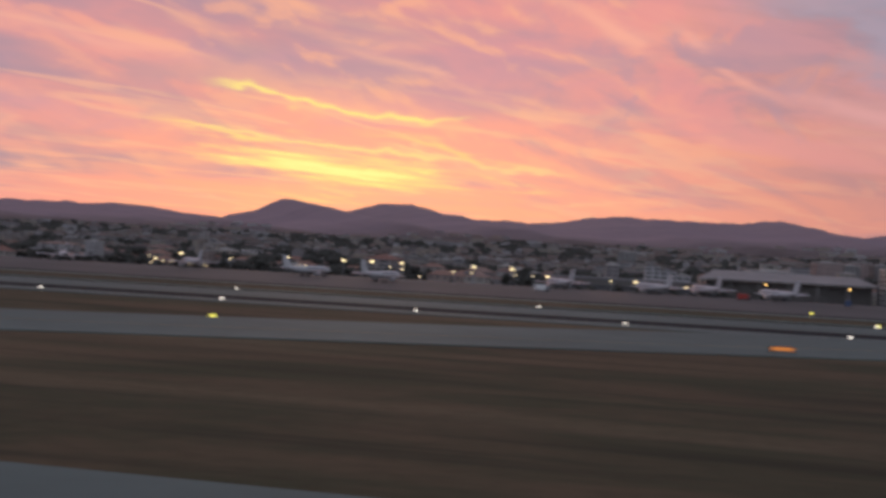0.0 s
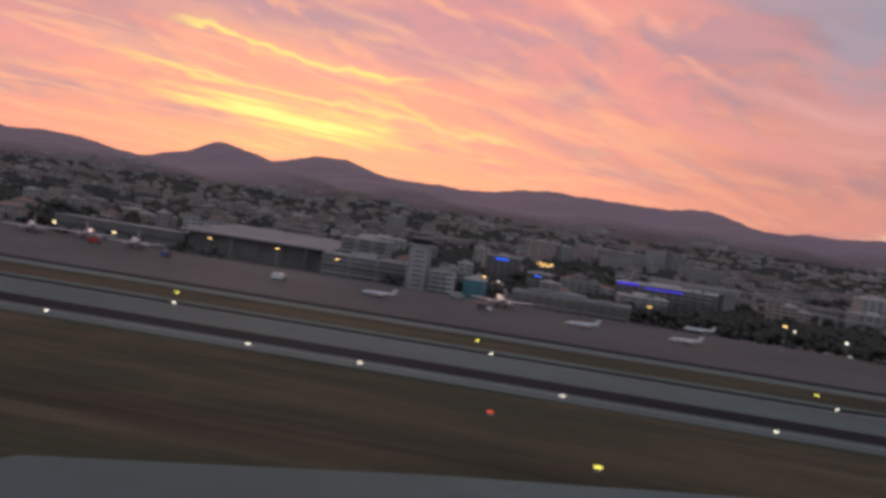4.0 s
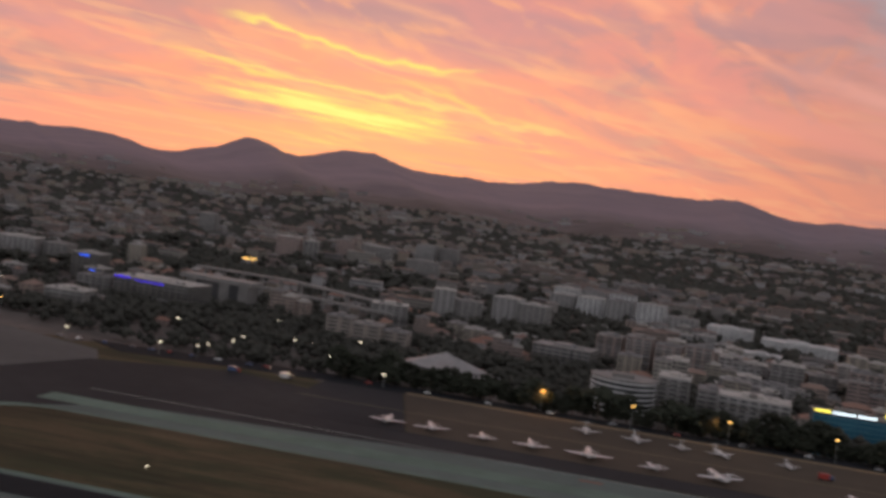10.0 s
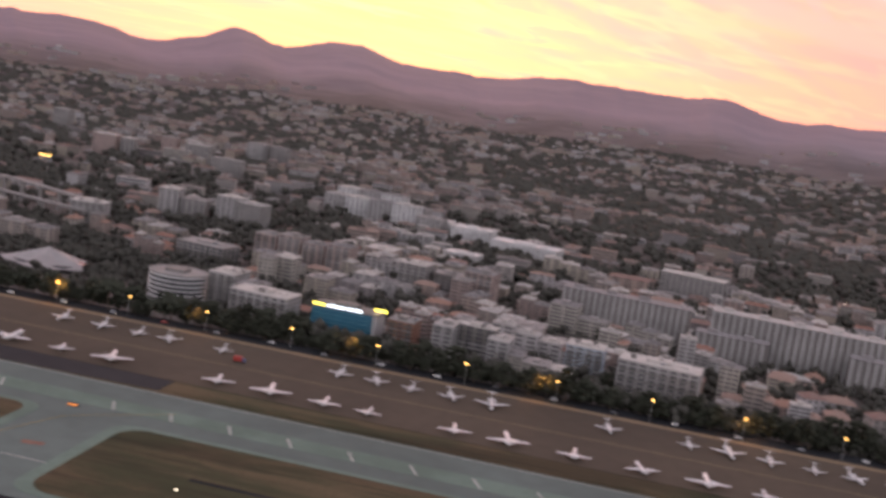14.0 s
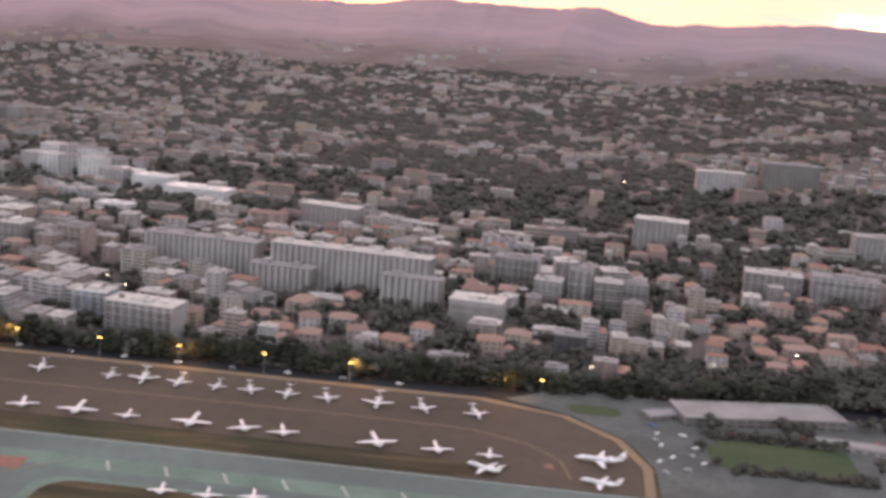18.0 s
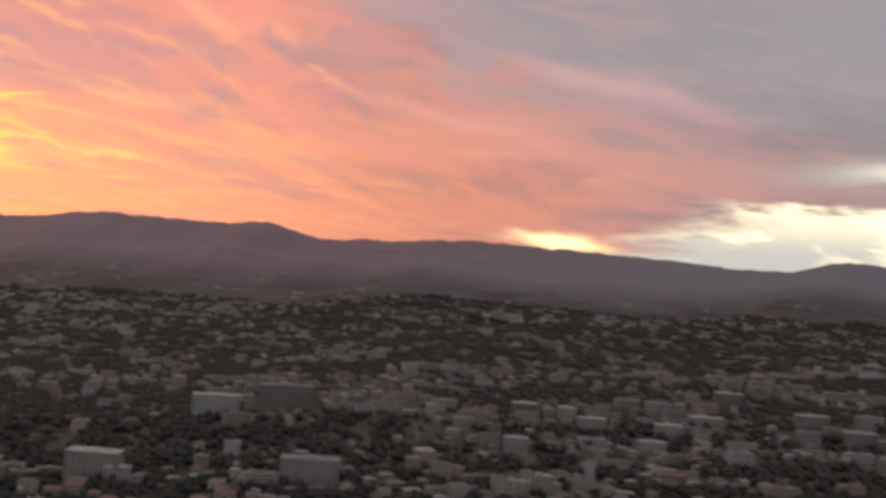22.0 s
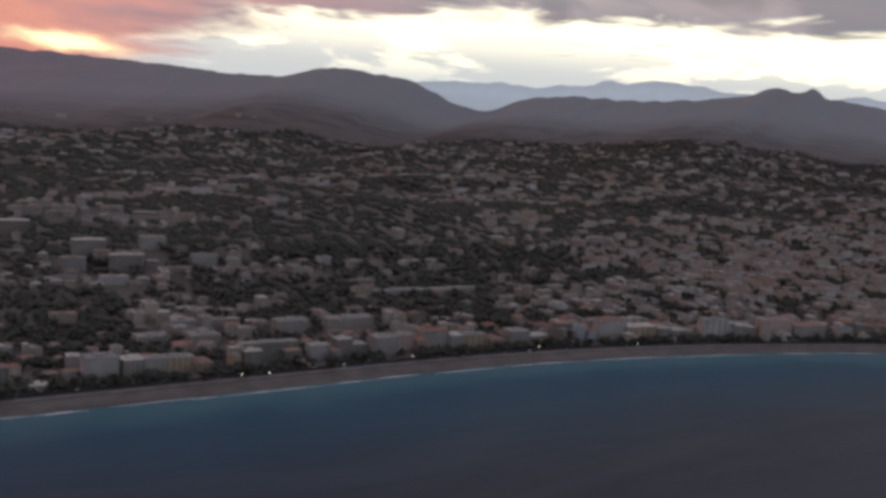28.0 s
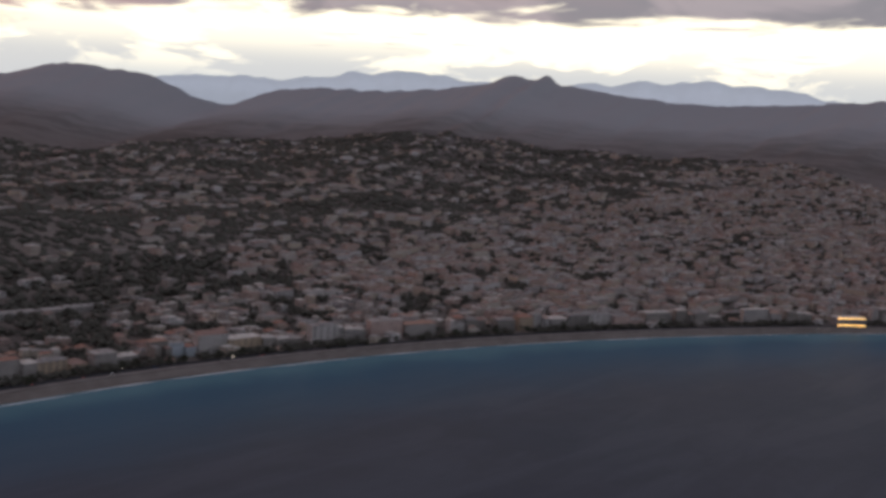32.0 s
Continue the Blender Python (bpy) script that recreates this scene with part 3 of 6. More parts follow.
def land_cover():
    """Town soil near by, dark wood on the lower slopes, grey-violet haze in the colour far off."""
    m = shader("land_cover", (0.148, 0.128, 0.117), (0.102, 0.090, 0.083), 1.0, 0.10, fine=0.5, spec=0.08)
    N.tree = m.node_tree
    bsdf = m.node_tree.nodes["Principled BSDF"]
    near = N(bsdf.inputs["Base Color"].links[0].from_socket)
    place = N(m.node_tree.nodes.new("ShaderNodeTexCoord").outputs["Object"])
    xyz = m.node_tree.nodes.new("ShaderNodeSeparateXYZ")
    m.node_tree.links.new(place.s, xyz.inputs[0])
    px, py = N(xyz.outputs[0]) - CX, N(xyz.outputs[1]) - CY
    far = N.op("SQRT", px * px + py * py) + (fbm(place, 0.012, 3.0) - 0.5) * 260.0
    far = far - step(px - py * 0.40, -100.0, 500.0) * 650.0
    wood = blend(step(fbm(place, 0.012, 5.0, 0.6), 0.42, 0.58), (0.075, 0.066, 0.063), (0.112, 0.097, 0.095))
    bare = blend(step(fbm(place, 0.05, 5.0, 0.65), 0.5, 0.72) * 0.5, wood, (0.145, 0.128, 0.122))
    # grey-violet haze mixed into the slope colour, stronger with distance from the airfield
    hazed_slopes = blend(step(fbm(place, 0.004, 5.0), 0.35, 0.65), (0.262, 0.198, 0.220), (0.226, 0.174, 0.198))
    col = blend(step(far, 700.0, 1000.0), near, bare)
    # the haze tint turns bluer towards the east
    hazed_slopes = blend(step(px - py * 0.40, -1100.0, 700.0), hazed_slopes, (0.212, 0.216, 0.230))
    col = blend(step(far, 1000.0, 2300.0), col, hazed_slopes)
    m.node_tree.links.new(col.s, bsdf.inputs["Base Color"])
    return m


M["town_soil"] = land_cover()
# pale blue colour and emission stand for the haze over the farthest range
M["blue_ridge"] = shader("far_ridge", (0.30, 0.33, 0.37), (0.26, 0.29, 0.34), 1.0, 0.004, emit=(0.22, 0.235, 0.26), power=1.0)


def sea_water():
    """Deep dark blue water, teal over the shallows along the bay."""
    m = shader("sea", (0.024, 0.031, 0.047), (0.033, 0.036, 0.050), 0.42, 0.02, 0.12)
    N.tree = m.node_tree
    bsdf = m.node_tree.nodes["Principled BSDF"]
    deep = N(bsdf.inputs["Base Color"].links[0].from_socket)
    place = N(m.node_tree.nodes.new("ShaderNodeTexCoord").outputs["Object"])
    xyz = m.node_tree.nodes.new("ShaderNodeSeparateXYZ")
    m.node_tree.links.new(place.s, xyz.inputs[0])
    px, py = N(xyz.outputs[0]), N(xyz.outputs[1])
    bend = N.op("MAXIMUM", px - 700.0, 0.0)
    off = 213.0 - bend * bend * 0.00092 - step(px, 560.0, 470.0) * 16.0 - py + (fbm(place, 0.03, 3.0) - 0.5) * 26.0
    # lighter streaks: the sheen on the swell, put into the water colour
    swell_sheen = fbm(combine(px * 0.012 + py * 0.006, py * 0.05, 3.0), 1.0, 5.0, 0.62, 0.6)
    deep = blend(step(swell_sheen, 0.44, 0.62) * 0.75, deep, (0.042, 0.048, 0.064))
    col = blend(step(off, 95.0, 12.0), deep, (0.010, 0.054, 0.094))
    col = blend(step(off, 26.0, 3.0), col, (0.045, 0.115, 0.145))
    m.node_tree.links.new(col.s, bsdf.inputs["Base Color"])
    bsdf.inputs["Specular IOR Level"].default_value = 0.05
    return m


M["sea"] = sea_water()
build_land()


def build_sea():
    b = Build()
    b.add([(380, -3000, -0.9), (3600, -3000, -0.9), (3600, 217, -0.9), (441, 217, -0.9), (441, 112, -0.9), (380, 112, -0.9)], [(0, 1, 2, 3, 4, 5)])
    structure("water", b, ["sea"], "dark blue calm sea water along the bay", "sea")
    foam = Build()
    rng = random.Random(4)
    x = 440.0
    while x < 1250:
        w = rng.uniform(8, 46)
        pts = [x + w * i / 8 for i in range(9)]
        off = rng.uniform(-0.8, 0.6)
        edge = [(p, coast(p) - 2.0 + off) for p in pts]
        wide = [0.12 + 0.85 * math.sin(math.pi * i / 8) * rng.uniform(0.3, 1.0) for i in range(9)]
        foam.add([(p, y, -0.86) for p, y in edge] + [(p, y + t, -0.86) for (p, y), t in zip(edge, wide)],
                 [(i, i + 1, 10 + i, 9 + i) for i in range(8)])
        x += w * 0.9 + rng.uniform(-1, 9)
    structure("foam", foam, ["foam"], "thin white surf line along the shingle beach", "surf", kind="stuff")


build_sea()


def build_far_ridge():
    b = Build()
    rows = []
    for i in range(161):
        a = 27 + i * 0.42
        h = 208 + 18 * math.sin(a * 0.42) + 26 * noise.noise((a * 0.22, 0.5, 0)) + 18 * noise.noise((a * 0.8, 3.5, 0)) + 9 * noise.noise((a * 2.1, 5.5, 0)) + 20 * ss(60, 70, a)
        h *= 0.3 + 0.7 * ss(30, 41, a)
        rows.append([(CX + r * math.sin(radians(a)), CY + r * math.cos(radians(a)), z) for r, z in ((4885, -20), (4893, h * 0.6), (4900, h * 1.04), (4910, h - 30))])
    b.v = [p for r in rows for p in r]
    b.f = [(i * 4 + j, i * 4 + j + 1, i * 4 + j + 5, i * 4 + j + 4)[::-1] for i in range(160) for j in range(3)]
    b.m = [0] * len(b.f)
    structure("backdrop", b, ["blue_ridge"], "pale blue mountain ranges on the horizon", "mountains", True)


build_far_ridge()


# ---- airfield ----
def slab(name, outline, z, mat, label, category):
    b = Build()
    b.prism(outline, z - (3.0 if name == "embankment" else 0.12), z)
    return structure(name, b, [mat], label, category)


def rounded(x0, x1, y0, y1, r0, r1, n=10):
    """Rectangle with rounded west (r0) and east (r1) ends."""
    pts = []
    for cx, cy, r, a0 in ((x0, y0, r0, 180), (x1, y0, r1, 270), (x1, y1, r1, 0), (x0, y1, r0, 90)):
        px, py = cx + (r if cx == x0 else -r), cy + (r if cy == y0 else -r)
        for i in range(n + 1):
            a = radians(a0 + 90 * i / n)
            pts.append((px + r * math.cos(a), py + r * math.sin(a)))
    return pts


slab("runway_south", [(-700, -19), (392, -19), (392, 18), (-700, 18)], 0.15, "asphalt", "dark asphalt take-off runway", "runway")
slab("strip_5", [(-700, 15.2), (391, 15.2), (391, 18.7), (-700, 18.7)], 0.157, "runway", "grey worn shoulder of the take-off runway", "runway")
slab("runway_north", [(-700, 73), (392, 73), (392, 118.5), (-700, 118.5)], 0.15, "runway", "worn grey runway and parallel taxiway pavement", "runway")
slab("taxiway_1", [(-140, 14), (-90, 14), (-29, 44), (12, 60), (24, 73.5), (30, 86), (14, 86), (14, 79), (-12, 65), (-36, 55)], 0.154, "runway", "grey diagonal exit taxiway", "taxiway")
slab("taxiway_2", [(50, 14), (64, 14), (84, 38), (104, 49), (119, 61), (132, 73.5), (112, 74), (108, 70), (101, 63.5), (87, 55), (72, 48), (58, 40)], 0.154, "runway", "wide grey taxiway with curved edges", "taxiway")
slab("pavement_1", [(-420, 110.3), (113, 110.3), (121, 118), (121, 136), (117, 143), (96, 150), (-420, 153)], 0.158, "apron", "concrete apron before the terminal", "apron")
slab("pavement_2", [(120, 135.5), (111, 110.3), (113, 104), (118, 97.5), (125, 98), (130, 106), (138, 113), (182, 118.5), (216, 119.5), (216, 124.3), (152, 124.5), (150, 141), (138, 144)], 0.162, "asphalt_worn", "fresh dark asphalt at the taxiway junction", "taxiway")
slab("pavement_6", [(150.2, 124.6), (168, 124.6), (162, 149), (150.2, 149)], 0.166, "asphalt_worn", "dark asphalt at the west end of the parking ramp", "apron")
slab("ramp_edge", [(162.3, 149), (340, 149), (353, 144.8), (360.3, 137.2), (363.6, 128), (363.2, 118.8), (364.6, 118.8), (365, 128.3), (361.4, 138), (353.8, 146), (340.5, 150.4), (162.3, 150.4)], 0.168, "sand", "sandy pale edge strip round the ramp", "kerb strip")
slab("pavement_3", [(168.2, 124.6), (336, 124.4), (339, 118.8), (363, 118.8), (363.4, 128), (360, 137), (352.8, 144.5), (340, 148.8), (162.2, 148.8)], 0.166, "ramp", "brown stained parking ramp for business jets", "apron")
slab("road_edge", [(120, 144.2), (150, 149.4), (332, 149.6), (356, 144), (372, 150), (420, 160), (420, 166), (360, 156), (330, 154.5), (150, 155), (112, 150)], 0.16, "asphalt", "perimeter road along the airfield fence", "road")
slab("pavement_5", [(365.2, 112), (428, 118), (434, 150), (404, 157), (372, 157), (354, 159), (344, 151), (354.2, 146.4), (361.9, 138.3), (365.4, 128.4)], 0.172, "yard", "pale worn car park beside the airfield fence", "car park")
for i, (x0, x1, y0, y1) in enumerate(((373.5, 394, 130.5, 142.5), (404, 427, 139.5, 151), (398, 426, 122, 132), (354, 362, 147.5, 151.5))):
    slab("lawn_%d" % (i + 1), rounded(x0, x1, y0, y1, min(5.0, (y1 - y0) / 2.2), 2.0, 7), 0.21, "grass_plot", "small green lawn among parked cars", "lawn")
# dark overlay strips, grass islands, markings
slab("strip_1", [(-700, 76.8), (391, 76.8), (391, 81.2), (-700, 81.2)], 0.166, "asphalt", "dark resurfaced lane of the runway", "runway")
slab("strip_2", [(-700, 91.0), (98, 91.0), (110, 95.4), (109, 96.4), (97, 92.6), (-700, 92.6)], 0.166, "asphalt", "dark narrow asphalt strip", "runway")
slab("strip_3", [(-700, 107.6), (111.5, 107.6), (111.5, 110.2), (-700, 110.2)], 0.166, "asphalt", "dark service lane beside the apron", "road")
for i, (outline, mat) in enumerate(((rounded(-700, 108, 94.3, 103.4, 1, 4.4), "grass"), (rounded(125.5, 207, 82.5, 105.3, 8, 2.5), "grass"),
                                    (rounded(219.5, 277, 83.5, 104.6, 3, 4), "grass"), (rounded(291.5, 352, 83.5, 105.4, 4, 5), "grass"))):
    cx, cy = sum(p[0] for p in outline) / len(outline), sum(p[1] for p in outline) / len(outline)
    slab("shoulder_%d" % (i + 1), [(x + math.copysign(1.5, x - cx), y + math.copysign(0.9, y - cy)) for x, y in outline], 0.18, "shoulder", "pale concrete shoulder round a grass island", "shoulder")
    slab("grass_%d" % (i + 1), outline, 0.19, mat, "dry brown grass island between taxiways", "grass")
slab("strip_4", [(128, 109.3), (378, 108.6), (378, 112.4), (128, 113.0)], 0.166, "shoulder", "faded green painted shoulder of the taxiway", "taxiway")
slab("verge_1", [(218, 119.6), (344, 119.6), (346, 123.8), (218, 123.8)], 0.172, "grass", "narrow worn grass verge", "grass")
slab("ditch_1", [(183, 89.2), (205, 89.6), (205, 90.2), (183, 89.8)], 0.2, "asphalt", "dark drain slot across the grass", "drain")
slab("ditch_2", [(232, 93.6), (272, 93.2), (272, 93.9), (232, 94.3)], 0.2, "asphalt", "dark drain slot across the grass", "drain")


def markings():
    b = Build()
    for k in range(-6, 23):
        x = 244.2 + 7.45 * k
        if 214 > x > 206 or 289 > x > 279:
            continue
        b.add([(x - 0.7, 112.0, 0.17), (x - 0.35, 112.0, 0.17), (x + 1.0, 109.2, 0.17), (x + 0.65, 109.2, 0.17)], [(3, 2, 1, 0)])
    structure("chevron_markings", b, ["line"], "worn white diagonal shoulder stripes", "road marking")
    b = Build()
    for y, x0, x1 in ((75.2, -600, 391), (90.2, -600, 391), (105.9, -300, 105), (118.0, 130, 380)):
        b.add([(x0, y, 0.17), (x1, y, 0.17), (x1, y + 0.18, 0.17), (x0, y + 0.18, 0.17)], [(0, 1, 2, 3)])
    structure("edge_markings", b, ["line"], "long white pavement edge lines", "road marking")
    b = Build()
    for pts in (((-60, 40.5), (-30, 49.5), (0, 60.3), (13, 66.5)), ((80, 44), (100, 56), (112, 66), (122, 82), (120, 98)), ((208, 92), (212, 104), (222, 112)), ((282, 92), (284, 104), (292, 112)),
                ((150, 136.5), (250, 136.2), (326, 136.6), (340, 136), (348, 132.6), (352.5, 128), (353.8, 122))):
        for (xa, ya), (xb, yb) in zip(pts, pts[1:]):
            l = math.hypot(xb - xa, yb - ya)
            ox, oy = -(yb - ya) / l * 0.09, (xb - xa) / l * 0.09
            b.add([(xa + ox, ya + oy, 0.175), (xa - ox, ya - oy, 0.175), (xb - ox, yb - oy, 0.175), (xb + ox, yb + oy, 0.175)], [(0, 1, 2, 3)])
    structure("guide_lines", b, ["line_yellow"], "yellow taxi guide lines", "road marking")
    b = Build()
    for x, y, w, d, r in ((102.3, 55.6, 1.3, 3.0, -0.5), (284.6, 108.4, 4.0, 3.4, 0.1), (213.9, 94.5, 2.4, 1.0, 0.2), (191, 116.1, 2.6, 0.9, 0.0), (114.5, 97.6, 3.6, 0.5, -0.35), (351, 125.4, 1.2, 1.6, 0.3)):
        c, s = math.cos(r), math.sin(r)
        b.add([(x + px * c - py * s, y + px * s + py * c, 0.178) for px, py in ((-w / 2, -d / 2), (w / 2, -d / 2), (w / 2, d / 2), (-w / 2, d / 2))], [(0, 1, 2, 3)])
    structure("holding_markings", b, ["line_red"], "faded red painted holding marks", "road marking")


markings()


slab("embankment", [(391, -320), (438, -320), (441, -200), (440, -60), (443, 40), (441, 96), (434, 108), (391, 112)], 0.13, "shingle", "grey stone embankment between airfield and sea", "embankment")


# ---- shore: beach, promenade ----
def ribbon(name, d0, d1, z, mat, label, category, x0=432, x1=1300, thick=0.25, dz=0.0):
    b = Build()
    n = 140
    xs = [x0 + (x1 - x0) * i / n for i in range(n + 1)]
    rings = [[(x, coast(x) + d0, z - thick), (x, coast(x) + d0, z), (x, coast(x) + d1, z + dz), (x, coast(x) + d1, z + dz - thick)] for x in xs]
    b.rings(rings)
    return structure(name, b, [mat], label, category)


ribbon("beach", -0.5, 6.2, -0.95, "shingle", "grey shingle beach sloping to the water", "beach", dz=1.35, thick=1.2)
ribbon("pavement_4", 6.2, 8.6, 0.75, "prom", "pale seaside promenade with a sea wall", "promenade", thick=1.6)
ribbon("road", 8.6, 12.6, 0.7, "asphalt", "wide asphalt seafront road", "road", thick=1.2)


# ---- buildings ----
STOREY = 0.74


def facade(b, seen, start, way, out, length, n, bay, bands, pier, rows=None):
    """One wall as a grid with sunk windows; vertices are shared through seen."""
    k = max(2, round(length / bay))
    us, us_win = [0.0], []
    for j in range(k):
        u0 = length * j / k
        g = length / k * pier / 2
        us += [u0 + g, u0 + length / k - g]
        us_win += [False, True]
    us.append(length)
    us_win.append(False)
    vs, vs_win = [-1.5], []
    for i in range(n):
        vs += [i * STOREY + STOREY * 0.25 * bands + 0.08, (i + 1) * STOREY - STOREY * bands * 0.75 + 0.08]
        vs_win += [False, True]
    vs.append(n * STOREY)
    vs_win.append(False)

    def at(u, v, sink=0.0):
        p = (round(start[0] + way[0] * u - out[0] * sink, 4), round(start[1] + way[1] * u - out[1] * sink, 4), round(v, 4))
        if p not in seen:
            seen[p] = len(b.v)
            b.v.append(p)
        return seen[p]
    for i, uw in enumerate(us_win):
        for j, vw in enumerate(vs_win):
            q = [at(us[i], vs[j]), at(us[i + 1], vs[j]), at(us[i + 1], vs[j + 1]), at(us[i], vs[j + 1])]
            if uw and vw:
                r = [at(us[i], vs[j], 0.1), at(us[i + 1], vs[j], 0.1), at(us[i + 1], vs[j + 1], 0.1), at(us[i], vs[j + 1], 0.1)]
                b.f += [(q[c], q[(c + 1) % 4], r[(c + 1) % 4], r[c]) for c in range(4)]
                b.m += [0, 0, 0, 0]
                if rows is None:
                    b.f.append(tuple(r))
                    b.m.append(1)

            else:
                b.f.append(tuple(q))
                b.m.append(0)


def flat_block(w, d, n, bay=1.6, pent=True, bands=0.55, pier=0.34, rows=None, tiled=False):
    """A plastered block with sunk windows on every storey. Returns (walls, roof)."""
    b, r = Build(), Build()
    h = n * STOREY
    seen = {}
    for start, way, out, length in (((-w / 2, -d / 2), (1, 0), (0, -1), w), ((w / 2, -d / 2), (0, 1), (1, 0), d), ((w / 2, d / 2), (-1, 0), (0, 1), w), ((-w / 2, d / 2), (0, -1), (-1, 0), d)):
        facade(b, seen, start, way, out, length, n, bay, bands, pier, rows)
    if tiled:
        r.hip(-w / 2 - 0.15, w / 2 + 0.15, -d / 2 - 0.15, d / 2 + 0.15, h, h + min(w, d) * 0.2, 1)
        return b, r
    for i, row in enumerate(rows or ()):
        z0, z1 = i * STOREY + STOREY * 0.25 * bands + 0.06, (i + 1) * STOREY - STOREY * bands * 0.75 + 0.10
        row.rings([[(sx * (w / 2 - 0.1), sy * (d / 2 - 0.1), z) for sx, sy in ((-1, -1), (1, -1), (1, 1), (-1, 1))] for z in (z0, z1)], close=False)
    rim = [(-w / 2 - 0.04, -d / 2 - 0.04), (w / 2 + 0.04, -d / 2 - 0.04), (w / 2 + 0.04, d / 2 + 0.04), (-w / 2 - 0.04, d / 2 + 0.04)]
    ring = lambda k, z: [(x * k, y * k, z) for x, y in rim]
    r.rings([ring(1, h), ring(1, h + 0.22), ring(0.95, h + 0.22), ring(0.95, h + 0.06)])
    if pent:
        r.box(-w * 0.18, w * 0.12, -d * 0.2, d * 0.25, h + 0.06, h + 0.62)
        r.box(w * 0.22, w * 0.34, -d * 0.1, d * 0.2, h + 0.06, h + 0.4)
    return b, r


def compound(w, d, n, plan="bar", tiled=False, **k):
    """A block of several adjoining volumes: bar, step, ell, court or pair."""
    b, roofs = Build(), []
    bodies = {"bar": ((0, 0, w, d, n, tiled),),
              "step": ((-w * 0.34, 0, w * 0.32, d, n, tiled), (0, -d * 0.12, w * 0.36, d, n - 1, False), (w * 0.34, d * 0.08, w * 0.32, d * 0.9, n - 2, tiled)),
              "ell": ((-w * 0.16, d * 0.14, w * 0.68, d * 0.72, n, tiled), (w * 0.34, -d * 0.06, w * 0.32, d * 1.12, max(2, n - 2), not tiled)),
              "court": ((0, d * 0.2, w, d * 0.6, n, tiled), (-w * 0.35, -d * 0.4, w * 0.3, d * 0.6, max(2, n - 2), False), (w * 0.35, -d * 0.35, w * 0.3, d * 0.5, max(2, n - 3), True)),
              "pair": ((-w * 0.26, 0, w * 0.48, d, n, False), (w * 0.24, d * 0.1, w * 0.5, d * 0.85, max(2, n - 3), tiled))}[plan]
    for x, y, bw, bd, storeys, hip in bodies:
        body, top = flat_block(bw, bd, storeys, tiled=hip, **k)
        b.v, shift = b.v + [(px + x, py + y, pz) for px, py, pz in body.v], len(b.v)
        b.f += [tuple(q + shift for q in f) for f in body.f]
        b.m += body.m
        top.v = [(px + x, py + y, pz) for px, py, pz in top.v]
        roofs.append(top)
    return b, roofs


def apartment(w, d, n, name="apartment_block", label="plastered apartment block with rows of dark windows", **k):
    ob = thing(name, label, "building", group=name.replace("_", " ") + "s of the town")
    b, roofs = compound(w, d, n, **k)
    part("wall", b, ["wall", "glass"], ob)
    for r in roofs:
        part("roof", r, ["deck", "tile"], ob)
    return ob


def house(w, d, n, wing=False):
    ob = thing("house", "small plastered house with a tiled hip roof", "house", group="houses among the trees")
    b, r = Build(), Build()
    h = n * STOREY
    b.box(-w / 2, w / 2, -d / 2, d / 2, -1.5, h)
    for i in range(n):
        for j in range(max(2, int(w / 0.9))):
            x = -w / 2 + (j + 0.5) * w / max(2, int(w / 0.9))
            for s in (-1, 1):
                q = sorted((s * (d / 2 - 0.05), s * (d / 2 + 0.01)))
                b.box(x - 0.16, x + 0.16, *q, i * STOREY + 0.2, i * STOREY + 0.56, 1)
        for j in range(max(1, int(d / 1.2))):
            y = -d / 2 + (j + 0.5) * d / max(1, int(d / 1.2))
            for s in (-1, 1):
                q = sorted((s * (w / 2 - 0.05), s * (w / 2 + 0.01)))
                b.box(*q, y - 0.16, y + 0.16, i * STOREY + 0.2, i * STOREY + 0.56, 1)
    r.hip(-w / 2 - 0.15, w / 2 + 0.15, -d / 2 - 0.15, d / 2 + 0.15, h, h + min(w, d) * 0.24)
    r.box(w * 0.2, w * 0.2 + 0.22, -0.1, 0.12, h, h + min(w, d) * 0.24 + 0.2)
    if wing:
        b.box(w / 2 - 0.01, w / 2 + w * 0.4, -d / 2, d * 0.1, -1.5, h * 0.6)
        r.hip(w / 2 - 0.1, w / 2 + w * 0.4 + 0.12, -d / 2 - 0.12, d * 0.1 + 0.12, h * 0.6, h * 0.6 + d * 0.12)
    part("wall", b, ["wall", "glass"], ob)
    part("roof", r, ["tile"], ob)
    return ob


class Town:
    """Keeps track of the ground that is built on."""

    def __init__(self):
        self.taken = []
        self.cells = {}

    def free(self, x, y, r):
        cx, cy = int(x // 20), int(y // 20)
        for i in (-1, 0, 1):
            for j in (-1, 0, 1):
                for px, py, pr in self.cells.get((cx + i, cy + j), ()):
                    if (px - x) ** 2 + (py - y) ** 2 < (pr + r) ** 2:
                        return False
        return True

    def take(self, x, y, r):
        self.cells.setdefault((int(x // 20), int(y // 20)), []).append((x, y, r))

    def take_box(self, x, y, w, d, turn=0.0, pad=0.6):
        n = max(1, round(max(w, d) / max(2.0, min(w, d))))
        c, s = math.cos(radians(turn)), math.sin(radians(turn))
        for i in range(n):
            o = (i + 0.5) / n - 0.5
            px, py = (o * w, 0) if w >= d else (0, o * d)
            self.take(x + px * c - py * s, y + px * s + py * c, min(w, d) / 2 * 1.15 + pad)


town = Town()


def stand(ob, x, y, turn=0.0, sx=1.0, sy=1.0, sz=1.0, sink=0.0):
    ob.matrix_basis = pose(x, y, land(x, y) - sink, 0, 0, turn) @ Matrix.Diagonal((sx, sy, sz, 1))
    return ob


used = set()


